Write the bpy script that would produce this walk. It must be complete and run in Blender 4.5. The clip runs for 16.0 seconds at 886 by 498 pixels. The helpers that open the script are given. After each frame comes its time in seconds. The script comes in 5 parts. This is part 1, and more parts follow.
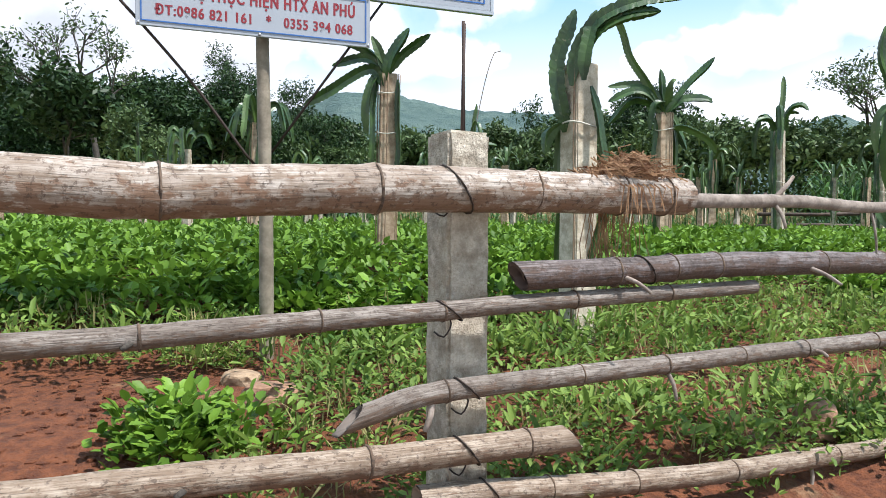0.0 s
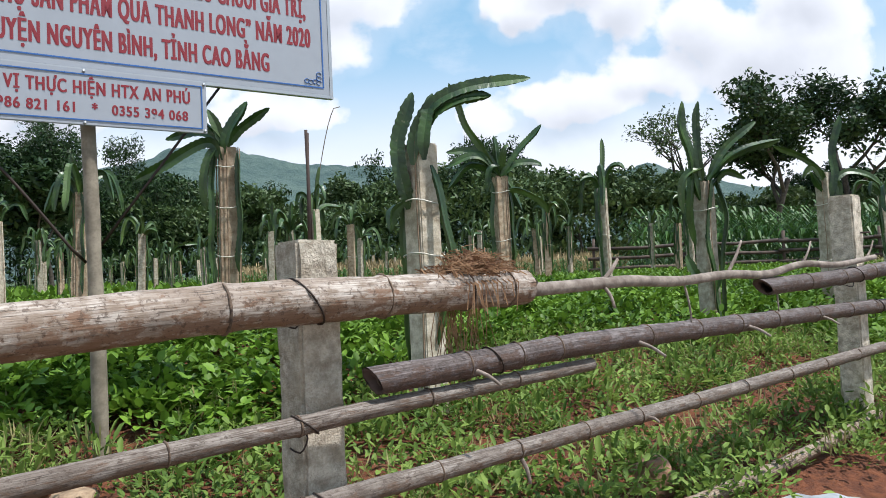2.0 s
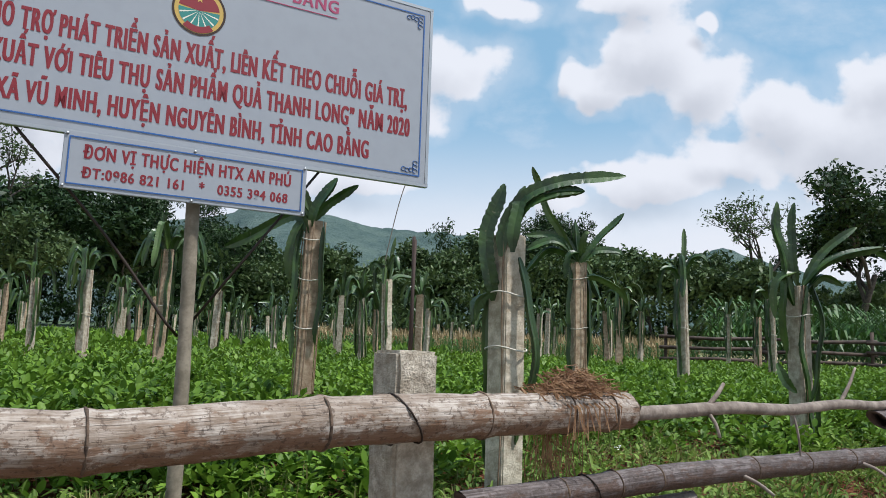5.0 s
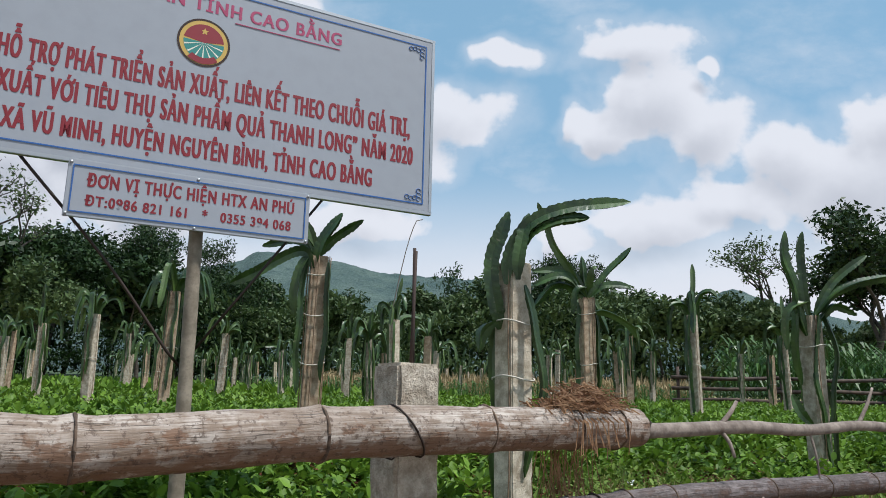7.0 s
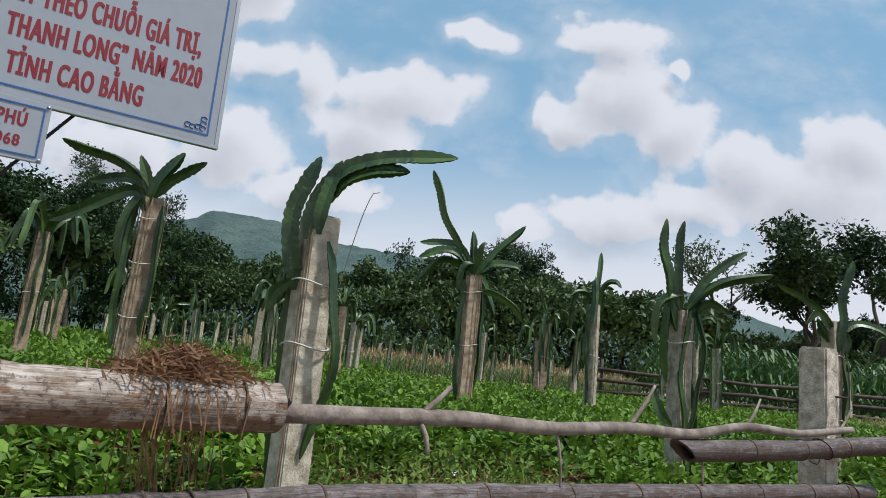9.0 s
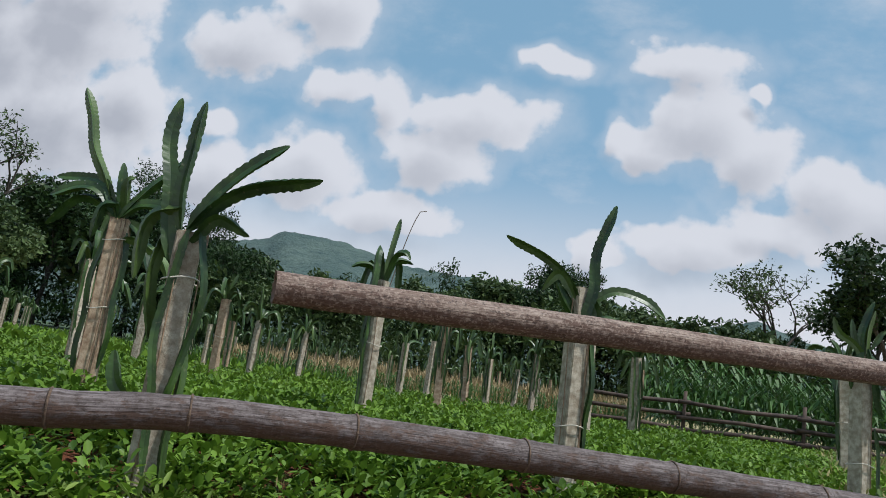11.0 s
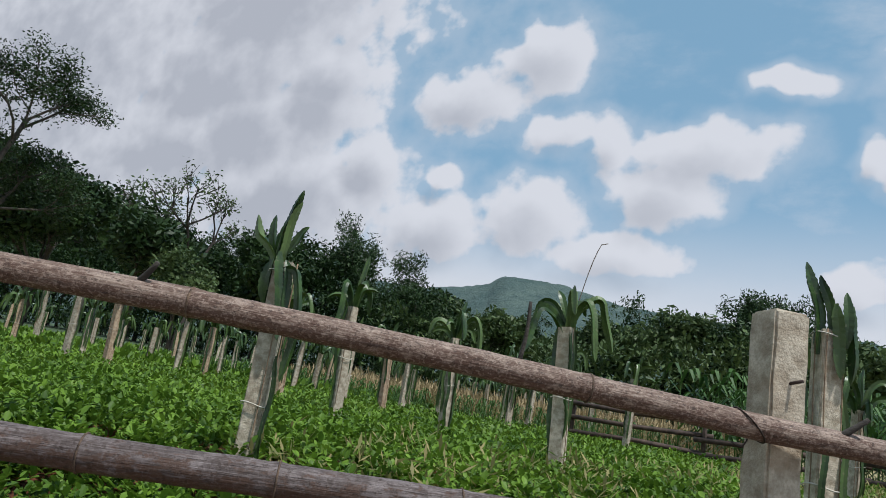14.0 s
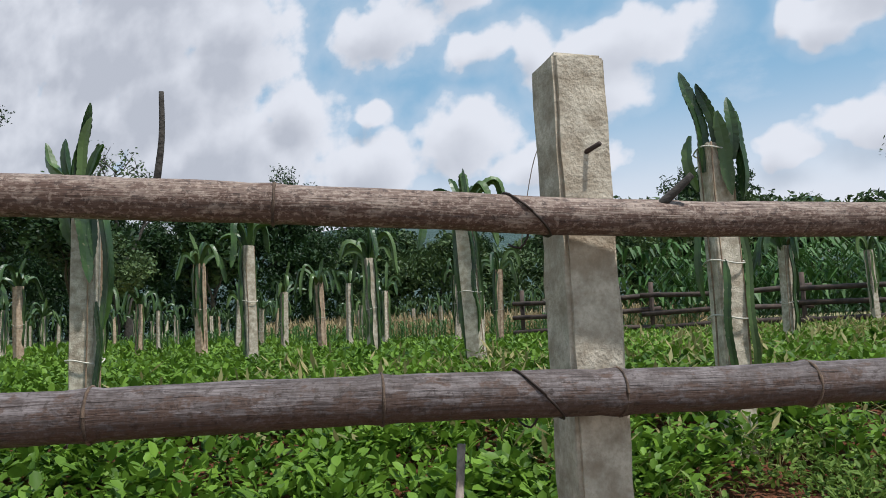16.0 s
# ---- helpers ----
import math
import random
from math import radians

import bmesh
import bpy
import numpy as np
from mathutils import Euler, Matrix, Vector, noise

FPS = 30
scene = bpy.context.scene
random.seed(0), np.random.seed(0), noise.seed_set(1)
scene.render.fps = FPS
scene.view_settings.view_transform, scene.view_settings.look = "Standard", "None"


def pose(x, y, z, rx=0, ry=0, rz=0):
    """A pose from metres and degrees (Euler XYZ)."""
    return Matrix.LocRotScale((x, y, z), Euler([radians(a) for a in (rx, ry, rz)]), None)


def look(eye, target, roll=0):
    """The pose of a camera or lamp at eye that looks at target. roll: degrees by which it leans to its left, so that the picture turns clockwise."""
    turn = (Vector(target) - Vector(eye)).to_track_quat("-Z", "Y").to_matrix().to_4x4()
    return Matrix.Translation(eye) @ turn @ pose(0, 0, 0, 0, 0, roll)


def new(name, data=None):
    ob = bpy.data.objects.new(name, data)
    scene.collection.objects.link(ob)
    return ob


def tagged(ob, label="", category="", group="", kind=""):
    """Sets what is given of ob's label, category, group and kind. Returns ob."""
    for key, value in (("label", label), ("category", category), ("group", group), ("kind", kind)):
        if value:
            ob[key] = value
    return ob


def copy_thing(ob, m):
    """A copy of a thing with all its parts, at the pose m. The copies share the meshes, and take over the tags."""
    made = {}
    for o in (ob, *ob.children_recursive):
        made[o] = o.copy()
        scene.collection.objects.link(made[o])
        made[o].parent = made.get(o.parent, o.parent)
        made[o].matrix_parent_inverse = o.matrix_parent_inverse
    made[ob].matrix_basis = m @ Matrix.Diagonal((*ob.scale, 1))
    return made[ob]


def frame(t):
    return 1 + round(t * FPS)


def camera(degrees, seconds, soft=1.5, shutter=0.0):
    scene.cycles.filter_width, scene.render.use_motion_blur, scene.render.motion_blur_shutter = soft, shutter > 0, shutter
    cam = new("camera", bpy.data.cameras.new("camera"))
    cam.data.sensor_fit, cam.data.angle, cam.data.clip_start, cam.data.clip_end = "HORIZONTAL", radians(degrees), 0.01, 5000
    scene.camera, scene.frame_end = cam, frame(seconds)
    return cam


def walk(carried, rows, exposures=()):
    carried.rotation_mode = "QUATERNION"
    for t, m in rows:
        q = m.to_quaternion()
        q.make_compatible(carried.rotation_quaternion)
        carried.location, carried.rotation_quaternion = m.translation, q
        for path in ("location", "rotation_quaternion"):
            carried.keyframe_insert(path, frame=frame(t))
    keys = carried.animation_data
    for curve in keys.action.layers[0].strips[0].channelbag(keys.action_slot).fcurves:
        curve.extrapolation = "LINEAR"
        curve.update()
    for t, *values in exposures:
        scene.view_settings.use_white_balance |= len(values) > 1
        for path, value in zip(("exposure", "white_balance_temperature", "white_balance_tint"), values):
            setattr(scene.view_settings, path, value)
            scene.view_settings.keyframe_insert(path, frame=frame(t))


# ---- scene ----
cam = camera(64.3, 16.0, soft=0.9)
PATH = [
    (0, (0.044, -0.752, 1.199), (-0.293, 1.056, 1.143), 0.3),
    (0.5, (0.052, -0.746, 1.233), (-0.124, 1.085, 1.193), 1.1),
    (1, (0.042, -0.773, 1.265), (-0.075, 1.064, 1.302), -1.8),
    (1.5, (0.048, -0.781, 1.274), (0.008, 1.057, 1.335), -0.6),
    (2, (0.04, -0.775, 1.328), (0.1, 1.064, 1.399), -2.7),
    (2.5, (0.037, -0.79, 1.36), (0.086, 1.041, 1.532), -3.2),
    (3, (-0.022, -0.762, 1.457), (-0.134, 1.049, 1.768), -2.2),
    (3.5, (-0.055, -0.732, 1.483), (-0.225, 1.084, 1.722), -0.2),
    (4, (-0.04, -0.746, 1.48), (-0.215, 1.069, 1.722), 1.6),
    (6.5, (-0.086, -0.698, 1.377), (-0.132, 1.116, 1.682), 0.5),
    (7, (-0.04, -0.69, 1.366), (-0.172, 1.109, 1.733), 1.2),
    (7.5, (0.006, -0.626, 1.347), (-0.134, 1.172, 1.713), 0.8),
    (8, (0.132, -0.558, 1.358), (-0.064, 1.25, 1.64), 3.1),
    (8.5, (0.325, -0.435, 1.357), (0.114, 1.376, 1.606), 4.2),
    (9, (0.653, -0.208, 1.388), (0.632, 1.604, 1.705), 5.7),
    (9.5, (1.176, 0.197, 1.381), (1.176, 2.019, 1.635), 6.8),
    (10, (1.837, 0.615, 1.409), (1.637, 2.578, 1.732), 8.8),
    (10.2, (2.213, 0.936, 1.43), (2.027, 2.739, 1.744), 8.1),
    (12.5, (7.167, 2.401, 1.408), (6.833, 4.169, 1.791), 10.5),
    (13, (8.235, 3.199, 1.426), (7.735, 4.936, 1.773), 11.2),
    (13.5, (9.056, 3.844, 1.459), (8.386, 5.517, 1.829), 10.6),
    (14, (9.681, 4.401, 1.493), (8.908, 6.027, 1.877), 9.4),
    (14.5, (10.068, 4.739, 1.482), (9.182, 6.298, 1.891), 7.5),
    (15, (10.177, 4.94, 1.457), (9.222, 6.472, 1.817), 2.6),
    (15.5, (10.061, 5.089, 1.392), (9.265, 6.725, 1.667), -0.6),
    (16, (9.972, 5.242, 1.352), (9.317, 6.948, 1.571), -2.6),
]
EXPOSURES = [(t, stops, 6080, 11) for t, stops in ((0.0, 1.12), (1.0, 0.92), (1.5, 0.86), (2.5, 0.58), (3.5, 0.49), (4.2, 0.47), (6.5, 0.36), (8.0, 0.30), (10.0, 0.20), (12.5, 0.10), (14.0, 0.13), (15.0, 0.11), (16.0, 0.33))]
walk(cam, [(t, look(e, g, r)) for t, e, g, r in PATH], EXPOSURES)

# ---- light ----
SUN_TO = Vector((0.40, -0.14, 0.90)).normalized()
sun = new("sun", bpy.data.lights.new("sun", "SUN"))
sun.data.energy, sun.data.angle, sun.data.color = 3.7, radians(3.0), (1.0, 0.96, 0.89)
sun.matrix_world = look((0, 0, 60), Vector((0, 0, 60)) - SUN_TO)

CLOUDS = [
    (0.241, 0.439, 0.068, 0.066), (0.308, 0.390, 0.070, 0.052), (0.175, 0.385, 0.055, 0.03), (0.120, 0.398, 0.025, 0.026),
    (0.325, 0.485, 0.015, 0.017), (0.217, 0.526, 0.080, 0.034), (0.022, 0.506, 0.045, 0.022), (0.434, 0.335, 0.075, 0.05),
    (0.520, 0.300, 0.170, 0.075), (0.583, 0.385, 0.068, 0.045), (0.362, 0.275, 0.066, 0.03), (0.107, 0.220, 0.045, 0.030),
    (-0.472, 0.497, 0.095, 0.046), (-0.341, 0.566, 0.072, 0.060), (-0.342, 0.299, 0.080, 0.048), (-0.220, 0.417, 0.036, 0.036),
    (-0.307, 0.441, 0.050, 0.034), (-0.145, 0.339, 0.072, 0.050), (-0.088, 0.409, 0.095, 0.038), (-0.489, 0.366, 0.030, 0.022),
    (-0.505, 0.273, 0.110, 0.054), (-0.775, 0.515, 0.130, 0.12), (-0.926, 0.467, 0.175, 0.13), (-0.650, 0.381, 0.085, 0.058),
    (-1.62, 0.62, 0.60, 0.40), (-0.95, 0.74, 0.36, 0.17), (-1.45, 0.36, 0.36, 0.14), (0.24, 0.245, 0.09, 0.035), (-0.20, 0.245, 0.10, 0.030),
    (-0.823, 0.321, 0.25, 0.105), (-1.051, 0.574, 0.32, 0.138), (-1.121, 0.426, 0.30, 0.103), (-0.747, 0.547, 0.090, 0.06),
]


class Nodes:
    """A small writer for node trees."""

    def __init__(self, tree):
        self.tree = tree
        tree.nodes.clear()

    def add(self, kind, ins=None, **props):
        n = self.tree.nodes.new(kind)
        if "operation" in props:
            n.operation = props["operation"]
        if "blend_type" in props:
            n.data_type, n.blend_type = "RGBA", props["blend_type"]
        if "data_type" in props:
            n.data_type = props["data_type"]
        for key, v in (ins or {}).items():
            if isinstance(v, bpy.types.NodeSocket):
                self.tree.links.new(v, n.inputs[key])
            else:
                n.inputs[key].default_value = v
        return n

    def math(self, op, a, b=0.0, c=0.0):
        return self.add("ShaderNodeMath", {0: a, 1: b, 2: c}, operation=op).outputs[0]

    def vec(self, op, a, b=(0, 0, 0)):
        return self.add("ShaderNodeVectorMath", {0: a, 1: b}, operation=op)

    def mix(self, f, a, b):
        n = self.tree.nodes.new("ShaderNodeMix")
        n.data_type = "RGBA"
        for key, v in ((0, f), (6, a), (7, b)):
            if isinstance(v, bpy.types.NodeSocket):
                self.tree.links.new(v, n.inputs[key])
            else:
                n.inputs[key].default_value = v if key == 0 else (*v[:3], 1)
        return n.outputs[2]

    def ramp(self, f, lo, hi):
        n = self.tree.nodes.new("ShaderNodeMapRange")
        n.interpolation_type = "SMOOTHSTEP"
        for key, v in ((0, f), (1, lo), (2, hi)):
            if isinstance(v, bpy.types.NodeSocket):
                self.tree.links.new(v, n.inputs[key])
            else:
                n.inputs[key].default_value = v
        return n.outputs[0]

    def noise(self, vec, scale, detail=4.0, rough=0.55):
        return self.add("ShaderNodeTexNoise", {"Vector": vec, "Scale": scale, "Detail": detail, "Roughness": rough})


def build_world():
    w = bpy.data.worlds.new("sky")
    w.use_nodes = True
    scene.world = w
    N = Nodes(w.node_tree)
    sky = N.add("ShaderNodeTexSky")
    sky.sky_type, sky.sun_disc = "NISHITA", False
    sky.sun_elevation = math.asin(SUN_TO.z)
    sky.sun_rotation = math.atan2(SUN_TO.x, SUN_TO.y)
    sky.dust_density, sky.ozone_density = 1.6, 1.2
    d = N.add("ShaderNodeTexCoord").outputs["Generated"]
    xyz = N.add("ShaderNodeSeparateXYZ", {0: d})
    y = N.math("MAXIMUM", N.math("ABSOLUTE", xyz.outputs[1]), 0.12)
    uv = N.add("ShaderNodeCombineXYZ", {0: N.math("DIVIDE", xyz.outputs[0], y), 1: N.math("DIVIDE", xyz.outputs[2], y)}).outputs[0]
    def density(q0, detail, billow):
        """How far inside the heaps of cloud a direction lies, with billows at three scales."""
        n1 = N.noise(q0, 9.0, 3.0, 0.5)
        off = N.vec("SUBTRACT", n1.outputs["Color"], (0.5, 0.5, 0.5)).outputs[0]
        p = N.vec("ADD", q0, N.vec("MULTIPLY", off, (0.075, 0.055, 0)).outputs[0]).outputs[0]
        field = None
        for u, v, ru, rv in CLOUDS:
            q = N.vec("DIVIDE", N.vec("SUBTRACT", p, (u, v, 0)).outputs[0], (ru * 1.22, rv * 1.2, 1)).outputs[0]
            f = N.math("SUBTRACT", 1.0, N.vec("LENGTH", q).outputs["Value"])
            field = f if field is None else N.math("SMOOTH_MAX", field, f, 0.25)
        heap = N.math("MULTIPLY", N.math("SUBTRACT", N.noise(q0, 18.0, detail, 0.46).outputs[0], 0.5), billow)
        return N.math("ADD", field, heap)

    dens = density(uv, 6.0, 1.5)
    sunward = density(N.vec("ADD", uv, (0.016, 0.034, 0)).outputs[0], 4.0, 0.8)
    drift = N.noise(N.vec("MULTIPLY", uv, (1.0, 1.7, 1.0)).outputs[0], 2.8, 9.0, 0.62).outputs[0]
    low = N.ramp(xyz.outputs[2], 0.34, 0.12)
    mask = N.ramp(dens, -0.16, 0.30)
    wisp = N.math("MULTIPLY", N.ramp(dens, -0.7, 0.1), 0.3)
    mask = N.math("MAXIMUM", mask, wisp)
    mask = N.math("MAXIMUM", mask, N.math("MULTIPLY", N.ramp(drift, 0.46, 0.74), 0.45))
    mask = N.math("MAXIMUM", mask, N.math("MULTIPLY", low, N.math("ADD", 0.74, N.math("MULTIPLY", drift, 0.45))))
    shade = N.ramp(sunward, 0.0, 1.05)
    left = N.ramp(xyz.outputs[0], -0.28, -0.62)
    shade = N.math("MULTIPLY", shade, N.math("ADD", 0.75, N.math("MULTIPLY", left, 0.45)))
    tone = N.mix(shade, (0.97, 0.975, 1.0), (0.62, 0.64, 0.69))
    blue = N.mix(0.55, sky.outputs[0], (3.5, 6.3, 8.1))
    b1 = N.add("ShaderNodeBackground", {0: blue, 1: 0.080})
    b2 = N.add("ShaderNodeBackground", {0: tone, 1: 0.65})
    m = N.add("ShaderNodeMixShader", {0: mask, 1: b1.outputs[0], 2: b2.outputs[0]})
    o = N.add("ShaderNodeOutputWorld", {0: m.outputs[0]})


build_world()


# ---- materials ----
def material(name, build):
    m = bpy.data.materials.new(name)
    m.use_nodes = True
    N = Nodes(m.node_tree)
    bsdf = N.add("ShaderNodeBsdfPrincipled")
    build(N, bsdf)
    N.add("ShaderNodeOutputMaterial", {0: bsdf.outputs[0]})
    return m


def link(N, a, node, key):
    N.tree.links.new(a, node.inputs[key])


def bumped(N, bsdf, height, strength, dist):
    b = N.add("ShaderNodeBump", {"Strength": strength, "Distance": dist, "Height": height})
    link(N, b.outputs[0], bsdf, "Normal")


def rough_stuff(name, dark, light, scale, rough=0.9, bump=0.4, dist=0.01, fine=6.0, stain=None, stain_scale=1.5):
    def build(N, b):
        c = N.add("ShaderNodeTexCoord").outputs["Object"]
        rnd = N.add("ShaderNodeObjectInfo").outputs["Random"]
        n = N.noise(c, scale, 6.0, 0.62)
        f = N.noise(c, scale * fine, 4.0, 0.6)
        t = N.ramp(n.outputs[0], 0.3, 0.7)
        col = N.mix(t, dark, light)
        col = N.mix(N.math("MULTIPLY", N.ramp(f.outputs[0], 0.45, 0.75), 0.5), col, dark)
        if stain:
            s = N.noise(c, stain_scale, 5.0, 0.65)
            col = N.mix(N.ramp(s.outputs[0], 0.5, 0.72), col, stain)
        val = N.add("ShaderNodeHueSaturation", {"Value": N.math("ADD", 0.85, N.math("MULTIPLY", rnd, 0.3)), "Color": col}).outputs[0]
        link(N, val, b, "Base Color")
        b.inputs["Roughness"].default_value = rough
        h = N.math("ADD", n.outputs[0], N.math("MULTIPLY", f.outputs[0], 0.5))
        bumped(N, b, h, bump, dist)
    return material(name, build)


CONCRETE = rough_stuff("concrete", (0.30, 0.245, 0.18), (0.66, 0.58, 0.465), 30, 0.95, 1.0, 0.014, 5, (0.43, 0.345, 0.245), 4.0)
PALE_CONCRETE = rough_stuff("pale concrete", (0.29, 0.235, 0.165), (0.62, 0.545, 0.425), 18, 0.95, 0.8, 0.009, 6, (0.33, 0.25, 0.165), 2.6)
STONE = rough_stuff("brown stone", (0.18, 0.10, 0.06), (0.36, 0.2, 0.12), 7, 0.9, 0.6, 0.02)
SLAB = rough_stuff("grey slab", (0.17, 0.18, 0.19), (0.30, 0.315, 0.33), 6, 0.85, 0.4, 0.01)
STRAW = rough_stuff("dead roots", (0.14, 0.06, 0.028), (0.42, 0.25, 0.13), 30, 0.9, 0.3)
DEADSTEM = rough_stuff("dried stem", (0.16, 0.10, 0.06), (0.34, 0.24, 0.15), 20, 0.85, 0.4)
TWIG = rough_stuff("weathered wood", (0.12, 0.085, 0.065), (0.33, 0.27, 0.22), 16, 0.8, 0.6, 0.006)
BARK = rough_stuff("bark", (0.022, 0.018, 0.014), (0.07, 0.058, 0.046), 4, 0.9, 0.7, 0.03)
POLE = rough_stuff("weathered pole", (0.13, 0.105, 0.072), (0.27, 0.225, 0.165), 12, 0.75, 0.4, 0.006)
RING = rough_stuff("dark joint", (0.05, 0.032, 0.022), (0.17, 0.11, 0.07), 60, 0.9, 0.4)
TAN = rough_stuff("vine-stained concrete", (0.27, 0.175, 0.105), (0.56, 0.43, 0.30), 16, 0.9, 0.6, 0.008)
RUSTY_CONCRETE = rough_stuff("lichen-stained concrete", (0.25, 0.20, 0.14), (0.55, 0.47, 0.36), 24, 0.95, 1.0, 0.012, 5, (0.34, 0.19, 0.10), 5.0)
OLDRAIL = rough_stuff("dark old rail", (0.032, 0.021, 0.016), (0.10, 0.066, 0.048), 6, 0.85, 0.5)


def plain(name, col, rough=0.5, metal=0.0, bump=0.08):
    def build(N, b):
        c = N.add("ShaderNodeTexCoord").outputs["Object"]
        n = N.noise(c, 14.0, 5.0)
        k = N.mix(N.ramp(n.outputs[0], 0.35, 0.8), col, [v * 0.94 for v in col])
        link(N, k, b, "Base Color")
        b.inputs["Roughness"].default_value, b.inputs["Metallic"].default_value = rough, metal
        bumped(N, b, n.outputs[0], bump, 0.004)
    return material(name, build)


WIRE = plain("rusty wire", (0.05, 0.035, 0.028), 0.6, 0.6)
REBAR = plain("rusty rebar", (0.055, 0.035, 0.028), 0.8, 0.3, 0.4)
ROPE = plain("pale twine", (0.52, 0.48, 0.40), 0.8)
BOARD = plain("white sheet metal", (0.325, 0.34, 0.37), 0.42, 0.0, 0.008)
STEEL = plain("galvanised edge", (0.42, 0.43, 0.44), 0.45, 0.7)
RED = plain("red lettering", (0.23, 0.012, 0.02), 0.5)
PURPLE = plain("plum lettering", (0.36, 0.04, 0.11), 0.5)
BLUE = plain("blue line", (0.03, 0.11, 0.33), 0.5)
GREEN = plain("emblem green", (0.03, 0.22, 0.19), 0.5)
GOLD = plain("emblem gold", (0.55, 0.36, 0.08), 0.5)
CREAM = plain("emblem cream", (0.75, 0.72, 0.6), 0.5)


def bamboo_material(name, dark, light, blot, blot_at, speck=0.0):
    """Weathered culm: long fibres, cracks, brown patches that also paint in underside shade, and black mould specks,
    laid out along it in metres.
    """
    def build(N, b):
        uv = N.add("ShaderNodeUVMap").outputs[0]

        def at(sx, sy, scale, detail=5.0, rough=0.65):
            return N.noise(N.vec("MULTIPLY", uv, (sx, sy, 1.0)).outputs[0], scale, detail, rough).outputs[0]

        fibre = at(3.0, 14.0, 3.0)
        broad = at(3.5, 3.0, 1.3, 6.0, 0.6)
        patch = at(13.0, 7.0, 1.2, 7.0, 0.72)
        crack = at(5.0, 70.0, 1.5, 3.0, 0.6)
        spot = at(38.0, 11.0, 1.5, 5.0, 0.75)
        col = N.mix(N.ramp(N.math("ADD", N.math("MULTIPLY", fibre, 0.55), N.math("MULTIPLY", at(16.0, 5.0, 1.3, 6.0, 0.7), 0.45)), 0.41, 0.61), dark, light)
        col = N.mix(N.math("MULTIPLY", N.ramp(broad, 0.42, 0.62), 0.55), col, dark)
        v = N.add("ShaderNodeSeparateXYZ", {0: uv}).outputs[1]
        # brown gathers near v = 0.84: belly shade painted in along with stain
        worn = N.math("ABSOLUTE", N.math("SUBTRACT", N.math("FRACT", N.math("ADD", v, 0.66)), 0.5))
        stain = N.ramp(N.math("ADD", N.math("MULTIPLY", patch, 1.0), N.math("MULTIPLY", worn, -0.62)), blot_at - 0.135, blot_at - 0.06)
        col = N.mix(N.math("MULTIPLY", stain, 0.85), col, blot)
        col = N.mix(N.math("MULTIPLY", N.ramp(spot, 0.54, 0.60), 0.7), col, [k * 0.4 for k in blot])
        if speck:
            col = N.mix(N.math("MULTIPLY", N.ramp(at(70.0, 17.0, 1.4, 4.0, 0.7), 0.52, 0.60), speck), col, [k * 1.35 for k in light])
        split = N.ramp(crack, 0.61, 0.69)
        col = N.mix(N.math("MULTIPLY", split, 0.6), col, [k * 0.25 for k in dark])
        link(N, col, b, "Base Color")
        link(N, N.math("ADD", 0.5, N.math("MULTIPLY", patch, 0.35)), b, "Roughness")
        h = N.math("SUBTRACT", N.math("ADD", N.math("MULTIPLY", patch, 0.7), N.math("MULTIPLY", fibre, 0.8)), N.math("MULTIPLY", split, 1.2))
        bumped(N, b, h, 0.7, 0.005)
    return material(name, build)


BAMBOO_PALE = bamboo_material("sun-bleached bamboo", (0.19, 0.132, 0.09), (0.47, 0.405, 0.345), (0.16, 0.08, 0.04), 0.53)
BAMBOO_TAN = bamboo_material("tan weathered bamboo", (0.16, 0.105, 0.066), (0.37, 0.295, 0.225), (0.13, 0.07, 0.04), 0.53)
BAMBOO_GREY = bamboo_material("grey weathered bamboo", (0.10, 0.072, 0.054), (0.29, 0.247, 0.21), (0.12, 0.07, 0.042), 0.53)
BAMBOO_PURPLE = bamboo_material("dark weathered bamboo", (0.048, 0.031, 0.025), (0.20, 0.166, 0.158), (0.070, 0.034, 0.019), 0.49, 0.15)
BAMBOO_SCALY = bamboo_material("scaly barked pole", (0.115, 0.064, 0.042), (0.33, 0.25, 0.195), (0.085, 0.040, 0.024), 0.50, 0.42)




def leafy(name, dark, light, rough=0.5, through_light=0.25, scale=2.0):
    def build(N, b):
        g = N.add("ShaderNodeNewGeometry")
        r = g.outputs["Random Per Island"]
        c = N.noise(g.outputs["Position"], scale, 3.0)
        t = N.math("ADD", N.math("MULTIPLY", r, 0.6), N.math("MULTIPLY", N.ramp(c.outputs[0], 0.3, 0.7), 0.4))
        col = N.mix(t, dark, light)
        link(N, col, b, "Base Color")
        b.inputs["Roughness"].default_value = rough
        b.inputs["Specular IOR Level"].default_value = 0.22
        tr = N.add("ShaderNodeBsdfTranslucent", {0: col})
        mx = N.add("ShaderNodeMixShader", {0: through_light, 1: b.outputs[0], 2: tr.outputs[0]})
        N.add("ShaderNodeOutputMaterial", {0: mx.outputs[0]})
    m = bpy.data.materials.new(name)
    m.use_nodes = True
    N = Nodes(m.node_tree)
    build(N, N.add("ShaderNodeBsdfPrincipled"))
    return m


